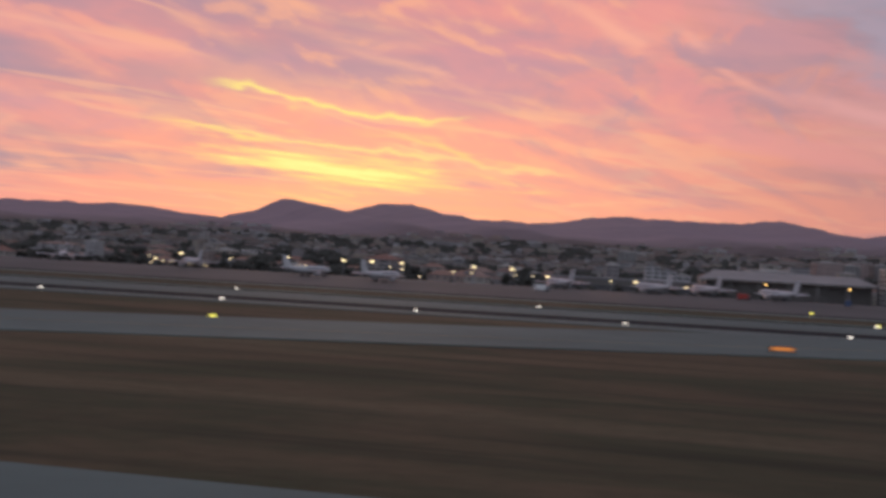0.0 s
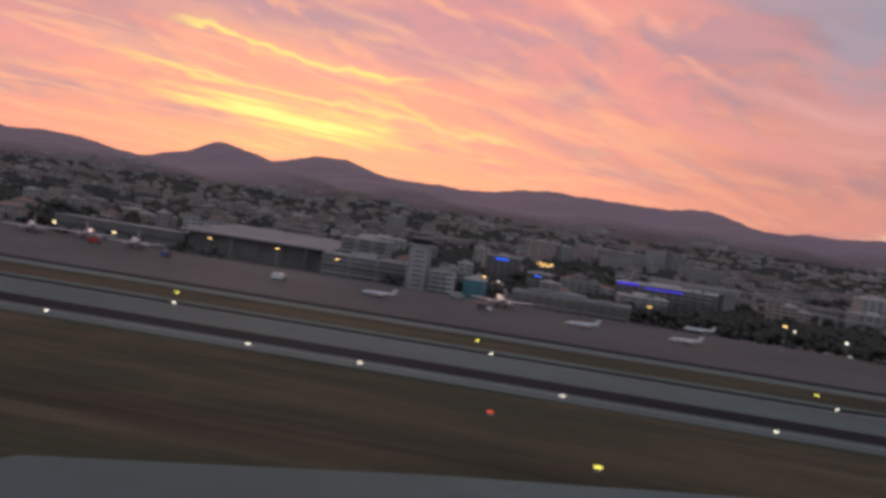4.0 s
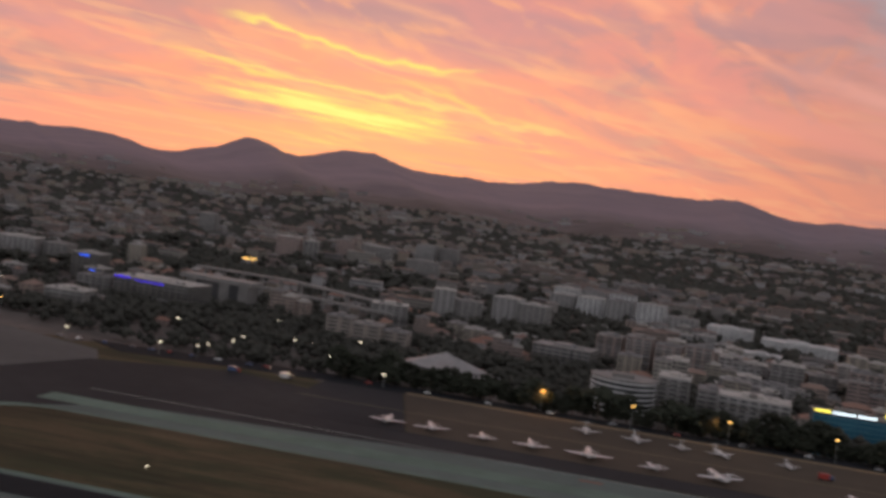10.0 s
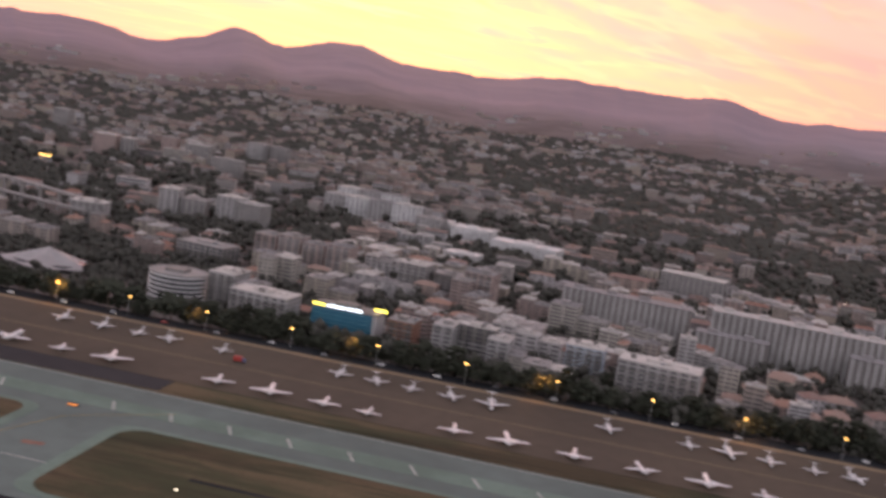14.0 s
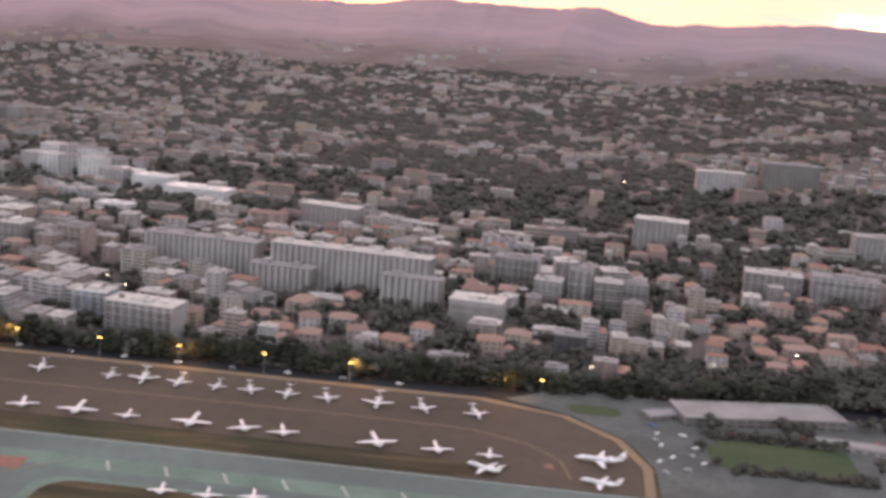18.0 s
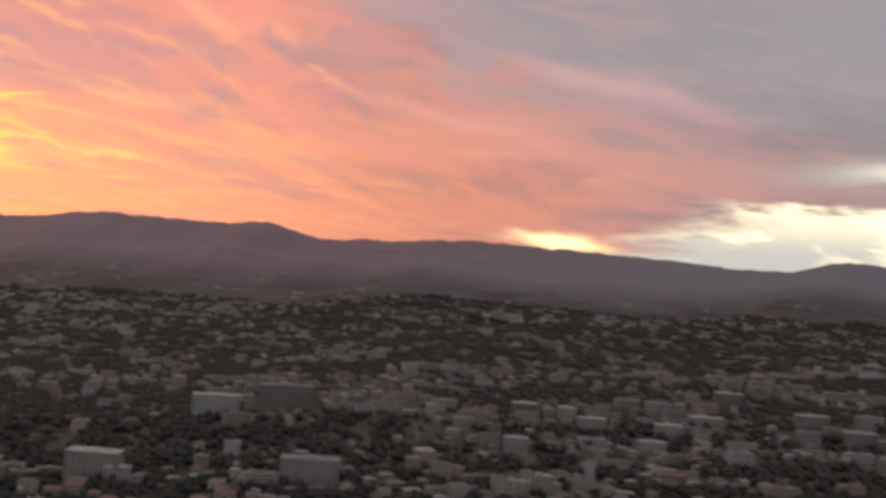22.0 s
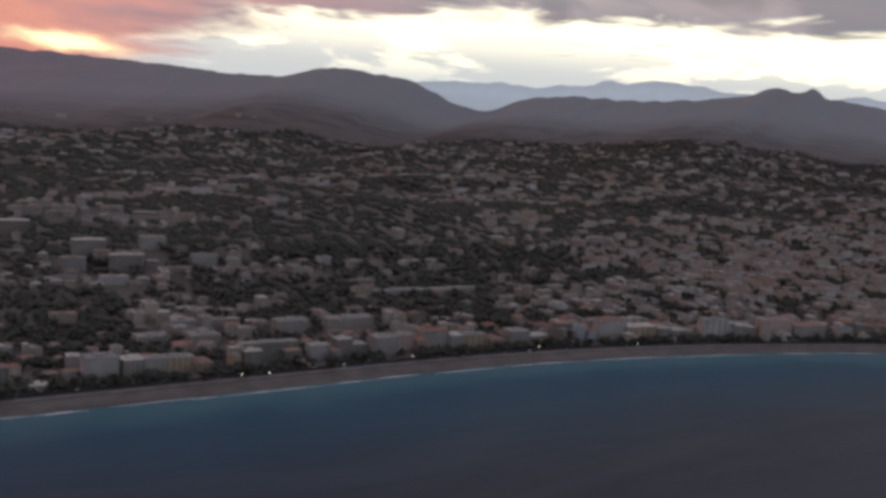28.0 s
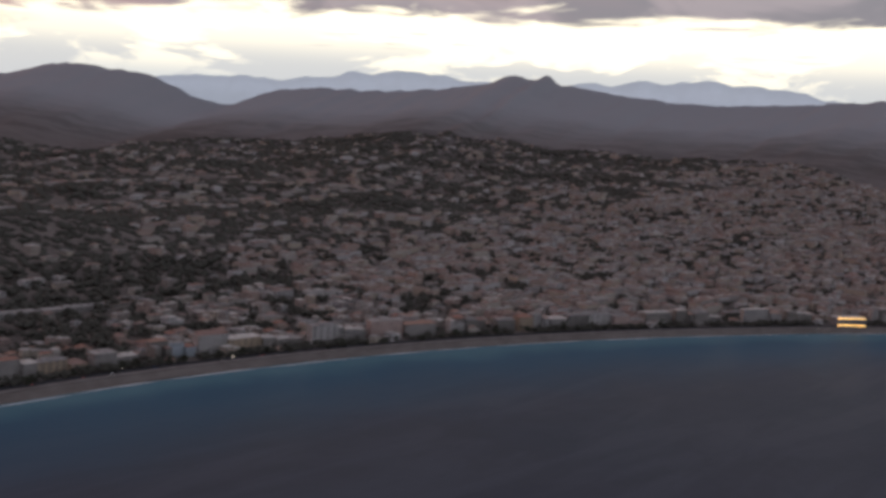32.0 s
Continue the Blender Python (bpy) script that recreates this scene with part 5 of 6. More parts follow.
def seafront():
    """The closed row of hotels and flats along the seafront road."""
    rng = random.Random(11)
    x = 447.0
    while x < 1225:
        w, n = rng.choice((7, 9, 11, 13, 16, 20)) * rng.uniform(0.9, 1.1), rng.choice((6, 7, 7, 8, 8, 9, 10))
        slope = math.degrees(math.atan2(coast(x + 5) - coast(x - 5), 10))
        if abs(x - 1079) > 13 and rng.random() < 0.93:
            wall = rng.choice(("pale", "concrete", "brick_pale", "concrete", "white", "ochre", "blue_grey" if 770 < x < 830 else "pale"))
            plan = rng.choice(("bar", "bar", "pair", "court", "step", "ell"))
            tiled = rng.random() < 0.25
            label = "%s seafront %s facing the bay" % ({"pale": "pale plastered", "concrete": "grey-brown", "brick_pale": "pink plastered", "white": "white plastered", "ochre": "ochre plastered", "blue_grey": "blue-grey plastered"}[wall], "hotel" if n > 6 else "apartment house")
            ob = thing("seafront_building", label, "building", group="seafront buildings")
            b, roofs = compound(w, rng.uniform(4.5, 6.5), n, plan, tiled, bay=rng.choice((1.3, 1.7, 2.6)), bands=rng.uniform(0.45, 0.65), pier=rng.choice((0.15, 0.34, 0.45)))
            part("wall", b, [wall, "glass"], ob)
            for r in roofs:
                part("roof", r, ["deck", "tile"], ob)
            y = coast(x) + 22.0 + rng.uniform(0, 2.5)
            stand(ob, x, y, slope + rng.uniform(-3, 3))
            town.take_box(x, y, w, 6, slope)
        x += (w + rng.choice((0.2, 0.4, 0.8, 2.2))) * math.cos(radians(slope))


seafront()


# ---- business jets and airliners ----
def lathe_x(profile, n=14, flat=1.0):
    """Rings round the x axis from (x, radius, z) rows."""
    return [[(x, r * math.cos(2 * math.pi * i / n), z + flat * r * math.sin(2 * math.pi * i / n)) for i in range(n)] for x, r, z in profile]


def wing_mesh(root, tip, span, sweep, z, dihedral, thick, x0, side):
    b = Build()
    def sec(x, c, y, zz, t): return [(x, y, zz), (x - c * 0.3, y, zz + t), (x - c, y, zz + t * 0.1), (x - c * 0.4, y, zz - t * 0.5)]
    b.rings([sec(x0, root, 0.0, z, thick), sec(x0 - sweep, tip, side * span, z + dihedral, thick * 0.5)])
    return b


def aircraft(length, name, label, group, tail="T", engines="rear"):
    """An aircraft with its nose along +x, wheels on the ground."""
    ob = thing(name, label, "aircraft", group=group)
    L = length
    r = L * 0.052 if tail == "T" else L * 0.054
    z = L * 0.105 if tail == "T" else L * 0.115
    f = Build()
    f.rings(lathe_x([(0.5 * L, 0.02 * r, z - 0.25 * r), (0.485 * L, 0.35 * r, z - 0.2 * r), (0.455 * L, 0.68 * r, z - 0.12 * r), (0.40 * L, 0.95 * r, z), (0.33 * L, r, z), (-0.12 * L, r, z), (-0.28 * L, 0.82 * r, z + 0.1 * r), (-0.42 * L, 0.4 * r, z + 0.35 * r), (-0.5 * L, 0.06 * r, z + 0.55 * r)]))
    skin = "jet" if tail == "T" else "airliner"
    part("fuselage", f, [skin], ob, smooth=True)
    c = Build()
    c.rings(lathe_x([(0.462 * L, 0.3 * r, z + 0.33 * r), (0.44 * L, 0.62 * r, z + 0.36 * r), (0.415 * L, 0.66 * r, z + 0.42 * r), (0.40 * L, 0.5 * r, z + 0.45 * r)], 10))
    part("cockpit_window", c, ["jet_dark"], ob, smooth=True)
    for s in (-1, 1):
        part("wing", wing_mesh(0.20 * L, 0.06 * L, 0.46 * L, 0.17 * L, z - 0.6 * r, 0.03 * L, 0.016 * L, 0.10 * L, s), [skin], ob)
        w = Build()
        w.box(-0.05 * L, 0.33 * L, s * r * 0.955 - 0.01, s * r * 0.955 + 0.01, z + 0.2 * r, z + 0.38 * r)
        part("window_strip", w, ["jet_dark"], ob)
        e = Build()
        if engines == "rear":
            prof = [(-0.20 * L, 0.5 * r), (-0.19 * L, 0.58 * r), (-0.27 * L, 0.56 * r), (-0.34 * L, 0.36 * r)]
            rings = lathe_x([(x, q, z + 0.45 * r) for x, q in prof], 12)
            off = s * 1.55 * r
        else:
            prof = [(0.10 * L, 0.5 * r), (0.11 * L, 0.58 * r), (0.03 * L, 0.56 * r), (-0.03 * L, 0.36 * r)]
            rings = lathe_x([(x, q, z - 1.15 * r) for x, q in prof], 12)
            off = s * 0.16 * L
        e.rings([[(x, y + off, zz) for x, y, zz in ring] for ring in rings])
        part("engine", e, [skin], ob, smooth=True)
        h = wing_mesh(0.085 * L, 0.04 * L, 0.155 * L, 0.08 * L, z + (0.16 * L if tail == "T" else 0.5 * r), 0.0, 0.008 * L, (-0.44 if tail == "T" else -0.38) * L, s)
        part("stabiliser", h, [skin], ob)
        g = Build()
        g.tube((-0.03 * L, s * 0.07 * L, z - 0.8 * r), (-0.03 * L, s * 0.07 * L, 0.02 * L), 0.007 * L, n=6)
        gear = part("main_gear", g, ["metal"], ob)
        g = Build()
        g.tube((-0.03 * L, s * 0.07 * L - 0.012 * L, 0.022 * L), (-0.03 * L, s * 0.07 * L + 0.012 * L, 0.022 * L), 0.022 * L, n=10)
        part("tyre", g, ["tyre"], gear)
    t = Build()
    top = z + (0.17 if tail == "T" else 0.21) * L
    t.add([(-0.33 * L, -0.007 * L, z + 0.6 * r), (-0.49 * L, -0.004 * L, z + 0.6 * r), (-0.53 * L, -0.003 * L, top), (-0.44 * L, -0.003 * L, top),
           (-0.33 * L, 0.007 * L, z + 0.6 * r), (-0.49 * L, 0.004 * L, z + 0.6 * r), (-0.53 * L, 0.003 * L, top), (-0.44 * L, 0.003 * L, top)],
          [(0, 1, 2, 3), (7, 6, 5, 4), (0, 4, 5, 1), (1, 5, 6, 2), (2, 6, 7, 3), (3, 7, 4, 0)])
    part("fin", t, [skin], ob)
    n = Build()
    n.tube((0.38 * L, 0, z - 0.8 * r), (0.38 * L, 0, 0.02 * L), 0.006 * L, n=6)
    gear = part("nose_gear", n, ["metal"], ob)
    n = Build()
    n.tube((0.38 * L, -0.012 * L, 0.018 * L), (0.38 * L, 0.012 * L, 0.018 * L), 0.018 * L, n=10)
    part("tyre", n, ["tyre"], gear)
    return ob


def place_aircraft():
    big = aircraft(6.5, "business_jet", "white business jet with a T-tail parked on the ramp", "parked business jets")
    mid = aircraft(5.2, "business_jet", "white business jet with a T-tail parked on the ramp", "parked business jets")
    small = aircraft(4.2, "light_jet", "small white jet parked on the ramp", "parked business jets")
    air = aircraft(8.6, "airliner", "white airliner parked on the concrete apron", "parked airliners", "low", "wing")
    rng = random.Random(21)
    def put(ob, x, y, turn, size=1.0):
        m = pose(x, y, 0.17, 0, 0, turn)
        c = ob if ob.name not in used else copy_thing(ob, m)
        used.add(ob.name)
        c.matrix_basis = m @ Matrix.Scale(size, 4)
        return c
    for i, x in enumerate((165, 170.5, 177, 183, 190, 197.6, 205.2, 220.8, 228.3, 235.9, 241.9, 253.4, 260.4, 269, 277.4, 285.5, 292.6, 301.9, 309, 314.6, 327.5, 335.8, 343)):
        put(small if i in (2, 5, 10, 16, 22) else (big if i in (4, 6, 8, 12, 15, 17, 20) else mid), x, 127.9 - (x - 165) * 0.008, 102 + rng.uniform(-12, 12), 0.94)
    for i, x in enumerate((188.8, 195.5, 201.4, 206.5, 215.1, 233.4, 239, 244.2, 250.2, 256, 272.7, 283.8, 289.1, 294.6, 300.5, 305.8, 311.5, 317.6, 325.3, 332.3, 340.2)):
        put(small if i in (2, 4, 7, 11, 14) else (big if i in (9, 12, 18) else mid), x, 142.6 - (x - 188) * 0.006, -80 + rng.uniform(-14, 14), 0.82)
    put(mid, 342.5, 121.5, 150)
    for x, y in ((305.4, 105.0), (310.9, 105.1), (316.2, 106.0)):
        put(small, x, y, 100, 0.9)
    put(big, 357.7, 128.2, 178)
    put(mid, 357.5, 120.6, 165)
    for x, y, t in ((52.6, 129.5, 190), (76.7, 131, 200), (88.6, 130.5, 200), (92, 151.5, 175)):
        put(mid, x, y, t, 0.78)
    for x, y, t in ((-13.9, 146, 118), (-1.5, 147, 122), (5.5, 150, 112), (14.5, 146, 118), (-46.7, 137, 62), (-35.3, 132, 70), (-67.5, 147, 130), (66, 143, 100), (-88, 147, 125)):
        put(air, x, y, t)


place_aircraft()


# ---- trees ----
def clump(rng, x, y, z, r, flat=0.85):
    """A ragged leaf clump of eight faces."""
    d = [r * rng.uniform(0.55, 1.25) for _ in range(6)]
    a = rng.uniform(0, 1.5)
    c, s = math.cos(a), math.sin(a)
    v = [(x + d[0] * c, y + d[0] * s, z), (x - d[1] * s, y + d[1] * c, z + 0.2 * r), (x - d[2] * c, y - d[2] * s, z), (x + d[3] * s, y - d[3] * c, z - 0.2 * r), (x, y, z + d[4] * flat), (x, y, z - d[5] * flat)]
    return v, [(0, 1, 4), (1, 2, 4), (2, 3, 4), (3, 0, 4), (1, 0, 5), (2, 1, 5), (3, 2, 5), (0, 3, 5)]


def tree(seed, h, spread, kind):
    rng = random.Random(seed)
    label = {"round": "dark green broadleaf tree with a ragged crown", "pine": "flat-topped dark green umbrella pine tree", "palm": "palm tree beside the promenade", "cypress": "slim dark green cypress tree"}[kind]
    ob = thing("tree", label, "tree", group="trees of the town")
    t, c = Build(), Build()
    trunk = h * (0.8 if kind in ("palm", "pine") else 0.45)
    t.tube((0, 0, -0.4), (rng.uniform(-0.1, 0.1), rng.uniform(-0.1, 0.1), trunk), 0.035 * h, 0.018 * h, 7)
    if kind != "palm":
        for i in range(4):
            a = i * 1.57 + rng.uniform(-0.4, 0.4)
            t.tube((0, 0, trunk * 0.75), (spread * 0.5 * math.cos(a), spread * 0.5 * math.sin(a), h * 0.72), 0.016 * h, 0.006 * h, 5)
    part("trunk", t, ["bark"], ob)
    if kind == "palm":
        for i in range(13):
            a = 2 * math.pi * i / 13 + rng.uniform(-0.1, 0.1)
            l, droop = spread * rng.uniform(0.8, 1.1), rng.uniform(0.1, 0.5)
            pts = [(l * q * math.cos(a), l * q * math.sin(a), trunk + 0.25 * l * math.sin(q * 2.4) - droop * l * q * q) for q in (0, 0.35, 0.7, 1.0)]
            wv = [0.04, 0.13, 0.11, 0.01]
            c.add([(x - wq * math.sin(a), y + wq * math.cos(a), z) for (x, y, z), wq in zip(pts, wv)] + [(x + wq * math.sin(a), y - wq * math.cos(a), z - 0.02) for (x, y, z), wq in zip(pts, wv)],
                  [(j, j + 1, 5 + j, 4 + j) for j in range(3)])
    else:
        for i in range(95):
            u, v, w = rng.gauss(0, 0.42), rng.gauss(0, 0.42), rng.random()
            if kind == "pine":
                p = (spread * u, spread * v, h * (0.80 + 0.2 * w) - 0.18 * h * (u * u + v * v))
            elif kind == "cypress":
                p = (spread * u * (1 - w) * 0.9, spread * v * (1 - w) * 0.9, h * (0.12 + 0.9 * w))
            else:
                q = math.sin(math.pi * min(1, 0.12 + w * 0.88)) ** 0.6
                p = (spread * u * q * 1.15, spread * v * q * 1.15, h * (0.3 + 0.7 * w))
            c.add(*clump(rng, *p, spread * rng.uniform(0.14, 0.27)))
    part("crown", c, ["leaf"], ob)
    return ob


TREES = [tree(1, 2.6, 1.25, "round"), tree(2, 2.1, 1.05, "round"), tree(3, 3.2, 1.5, "round"), tree(4, 3.0, 1.6, "pine"), tree(5, 3.4, 0.45, "cypress")]
PALM = tree(6, 2.6, 0.95, "palm")


def sea_side(x, y):
    return y - coast(x) < 16


def park(x, y):
    """How wooded a place is, 0 to 1."""
    w = 0.0
    for cx, cy, rx, ry in ((142, 182, 44, 34), (118, 212, 42, 24), (95, 178, 22, 14), (196, 190, 22, 14), (300, 425, 62, 34), (400, 172, 60, 12), (355, 165, 40, 8), (560, 296, 24, 8), (700, 296, 26, 8), (520, 435, 30, 10), (640, 412, 30, 10), (770, 420, 60, 40),
                           (860, 480, 70, 50), (1150, 510, 68, 46), (1030, 650, 80, 50), (1025, 425, 36, 20), (905, 330, 26, 12), (1300, 830, 90, 40), (610, 600, 60, 18), (60, 300, 60, 14), (300, 158, 60, 4.5)):
        q = ((x - cx) / rx) ** 2 + ((y - cy) / ry) ** 2
        w = max(w, 1.2 - q)
    return max(0.0, min(1.0, w))


def dense(x, y):
    """How densely the place is built, 0 to 1."""
    v = 0.30 + 0.30 * ss(520, 440, x) * ss(330, 430, y)
    v = max(v, 0.98 * ss(180, 200, x) * ss(372, 345, x) * ss(350, 300, y))
    v = max(v, 0.85 * ss(340, 380, x) * ss(470, 420, x) * ss(330, 260, y))
    v = max(v, 0.62 * ss(190, 130, x) * ss(215, 250, y))
    if x < 90 and y < 250:
        v = min(v, 0.25 + 0.15 * ss(20, 80, x))
    v = max(v, 0.85 * ss(380, 420, x) * ss(800, 740, x) * ss(700, 560, y))
    v = max(v, 0.95 * ss(720, 830, x) * ss(300, 262, y - 0.25 * (x - 720)))
    v = max(v, 0.97 * ss(860, 960, x) * ss(600, 330, y))
    patch = ss(-0.16 + 0.08 * ss(430, 520, x), 0.10, noise.noise((x / 85, y / 55, 6.0)) + 0.45 * noise.noise((x / 34, y / 24, 2.0)))
    v *= 1 - (1 - patch) * (0.92 - 0.45 * ss(260, 160, x)) * ss(230, 340, y) * (1 - ss(820, 940, x) * ss(520, 330, y))
    return v * (1 - park(x, y)) * (0.75 + 0.5 * noise.noise((x / 45, y / 45, 4.0)))


FLATS = [apartment(7.5, 4.0, 6, bay=2.3, plan="pair"), apartment(10.5, 4.2, 7, bay=2.6, pier=0.2, plan="step"), apartment(8.5, 5.0, 5, bay=2.4, bands=0.62, plan="ell", tiled=True), apartment(6.2, 5.2, 6, bay=2.2, pier=0.45, plan="court", tiled=True),
         apartment(7.0, 4.4, 7, bay=3.4, pier=0.12, plan="ell"), apartment(9.0, 4.6, 6, bay=3.2, pier=0.14, bands=0.5, plan="step"), apartment(6.4, 4.6, 5, bay=2.2, plan="bar", tiled=True),
         apartment(4.6, 4.6, 8, "tower_block", "tall plastered tower block of flats", bay=1.8), apartment(13.0, 4.0, 7, "slab_block", "long slab block with rows of windows", bay=2.6, plan="step"), apartment(9.0, 3.8, 8, "slab_block", "tall slab block with rows of windows", bay=3.0, pier=0.15, bands=0.5, plan="pair"), apartment(5.6, 4.4, 3, "low_block", "low flat-roofed plastered town block", bay=2.2), apartment(7.5, 5.5, 3, "low_block", "low plastered town block with a yard", bay=2.4, plan="court")]
HOUSES = [house(3.4, 2.6, 2), house(4.2, 3.0, 2, True), house(3.0, 3.0, 3), house(5.0, 2.8, 2), house(3.8, 2.8, 3, True)]
RED_ROOFED = ((305.5, 184, 20), (315.7, 178, 12), (322.5, 177.5, -10), (311, 189, 5), (301, 178, 8), (296, 186, 15), (327, 184, -8), (308, 173, 0), (340, 180, 4), (345, 186, -12))


def fill_town():
    """Streets of separate blocks and houses nearest the flight, a joined mesh of the rest."""
    rng = random.Random(77)
    for x, y, t in RED_ROOFED:
        again(HOUSES[rng.choice((1, 2, 4))], x, y, t, 1.25, 1.25, 1.3)
        town.take(x, y, 3.0)
    far = Build()
    roofs = Build()
    counts = [0, 0]
    tally = {}
    woods = []
    rows = []
    y = -60.0
    while y < 1180:
        step_y = 6.4 if y < 330 else (7.6 if y < 560 else 13.0)
        reach = 170 + y * 0.95
        x = -reach * 0.75 if y > 150 else 900.0
        while x < 1480 + y * 0.9:
            step_x = step_y * (1.12 if y < 330 else 1.0)
            rows.append((x + rng.uniform(-0.4, 0.4) * step_x, y + rng.uniform(-0.4, 0.4) * step_y, step_y))
            x += step_x
        y += step_y
    for x, y, cell in rows:
        if sea_side(x, y) or (x < 366 and y < 158) or (x < 125 and y < 168) or (x < 440 and y < 166) or (x < 212 and y < 178):
            continue
        if math.hypot(x - CX, y) > (1150 + 700 * ss(560, 900, x)):
            continue
        a = dense(x, y)
        r = rng.random()
        pick = rng.random()
        if r < a:
            flats = ss(175, 215, x) * ss(400, 360, x) * ss(420, 330, y) * 0.55 + 0.38
            if x > 800:
                flats = 0.75
            turn = 8 * math.sin(x / 60) + 10 * noise.noise((x / 90, y / 90, 1.0)) + rng.choice((0, 0, 0, 90)) + rng.uniform(-5, 5)
            if pick < flats:
                k = rng.randrange(len(FLATS))
                s = rng.uniform(0.55, 0.95) if rng.random() < 0.85 else rng.uniform(1.0, 1.35)
                s *= 1.0 + 0.22 * ss(180, 200, x) * ss(372, 345, x) * ss(350, 300, y)
                radius = 3.3 * s
                if not town.free(x, y, radius):
                    woods.append((x, y, 0.6))
                    continue
                town.take(x, y, radius * 0.8)
                sz = rng.uniform(0.65, 1.1) * (0.8 if y > 420 else 1.0) * (0.85 if x > 800 else 1.0)
                kind = FLATS[k].name.split(".")[0]
                if tally.get(kind, 0) < (225 if kind == "apartment_block" else 100) and y < 470 and x < 930:
                    tally[kind] = tally.get(kind, 0) + 1
                    again(FLATS[k], x, y, turn, s, s, sz)
                else:
                    far_block(far, roofs, rng, x, y, turn, rng.uniform(4.5, 11.5), rng.uniform(3.2, 5), sz * rng.uniform(2.6, 5.2), False)
            else:
                s = rng.uniform(0.85, 1.3)
                if not town.free(x, y, 2.2 * s):
                    woods.append((x, y, 0.6))
                    continue
                town.take(x, y, 2.0 * s)
                if counts[1] < 285 and y < 430 and x < 860:
                    counts[1] += 1
                    again(HOUSES[rng.randrange(len(HOUSES))], x, y, turn, s, s, s)
                else:
                    far_block(far, roofs, rng, x, y, turn, rng.uniform(2.8, 5), rng.uniform(2.4, 3.4), rng.uniform(1.4, 2.6), True)
                if rng.random() < 0.6:
                    woods.append((x + rng.uniform(-4, 4), y + rng.uniform(-4, 4), 0.5))
        else:
            woods.append((x, y, 1.0))
    # scattered lights of walls on the foothills
    for _ in range(1900):
        a, r = rng.uniform(-40, 88), 930 + 700 * rng.random() ** 1.8
        x, y = CX + r * math.sin(radians(a)), CY + r * math.cos(radians(a))
        if not sea_side(x, y) and noise.noise((x / 150, y / 110, 9.0)) + 0.4 * noise.noise((x / 50, y / 40, 3.0)) > (0.12 if a < 40 else -0.1):
            far_block(far, roofs, rng, x, y, rng.uniform(-30, 30), rng.uniform(5, 15), rng.uniform(3, 6), rng.uniform(1.8, 4.2), rng.random() < 0.5)
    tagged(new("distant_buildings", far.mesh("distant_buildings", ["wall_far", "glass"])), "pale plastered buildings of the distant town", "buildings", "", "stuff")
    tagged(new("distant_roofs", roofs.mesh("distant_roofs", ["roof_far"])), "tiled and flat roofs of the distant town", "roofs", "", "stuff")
    return woods


def far_block(far, roofs, rng, x, y, turn, w, d, h, hipped):
    z = land(x, y)
    c, s = math.cos(radians(turn)), math.sin(radians(turn))
    def move(b, n0):
        b.v[n0:] = [(x + px * c - py * s, y + px * s + py * c, z + pz) for px, py, pz in b.v[n0:]]
    n0 = len(far.v)
    far.box(-w / 2, w / 2, -d / 2, d / 2, -2, h)
    if y < 520 and x < 900:
        n = max(1, int(h / 0.9))
        for i in range(n):
            zz = (i + 0.35) * h / n
            far.box(-w / 2 + 0.3, w / 2 - 0.3, -d / 2 - 0.02, d / 2 + 0.02, zz, zz + h / n * 0.36, 1)
    move(far, n0)
    n0 = len(roofs.v)
    if hipped:
        roofs.hip(-w / 2 - 0.2, w / 2 + 0.2, -d / 2 - 0.2, d / 2 + 0.2, h, h + min(w, d) * 0.24)
    else:
        roofs.box(-w / 2 - 0.05, w / 2 + 0.05, -d / 2 - 0.05, d / 2 + 0.05, h, h + 0.2)
        roofs.box(-w * 0.2, w * 0.1, -d * 0.2, d * 0.2, h + 0.2, h + 0.6)
    move(roofs, n0)


WOODS = fill_town()


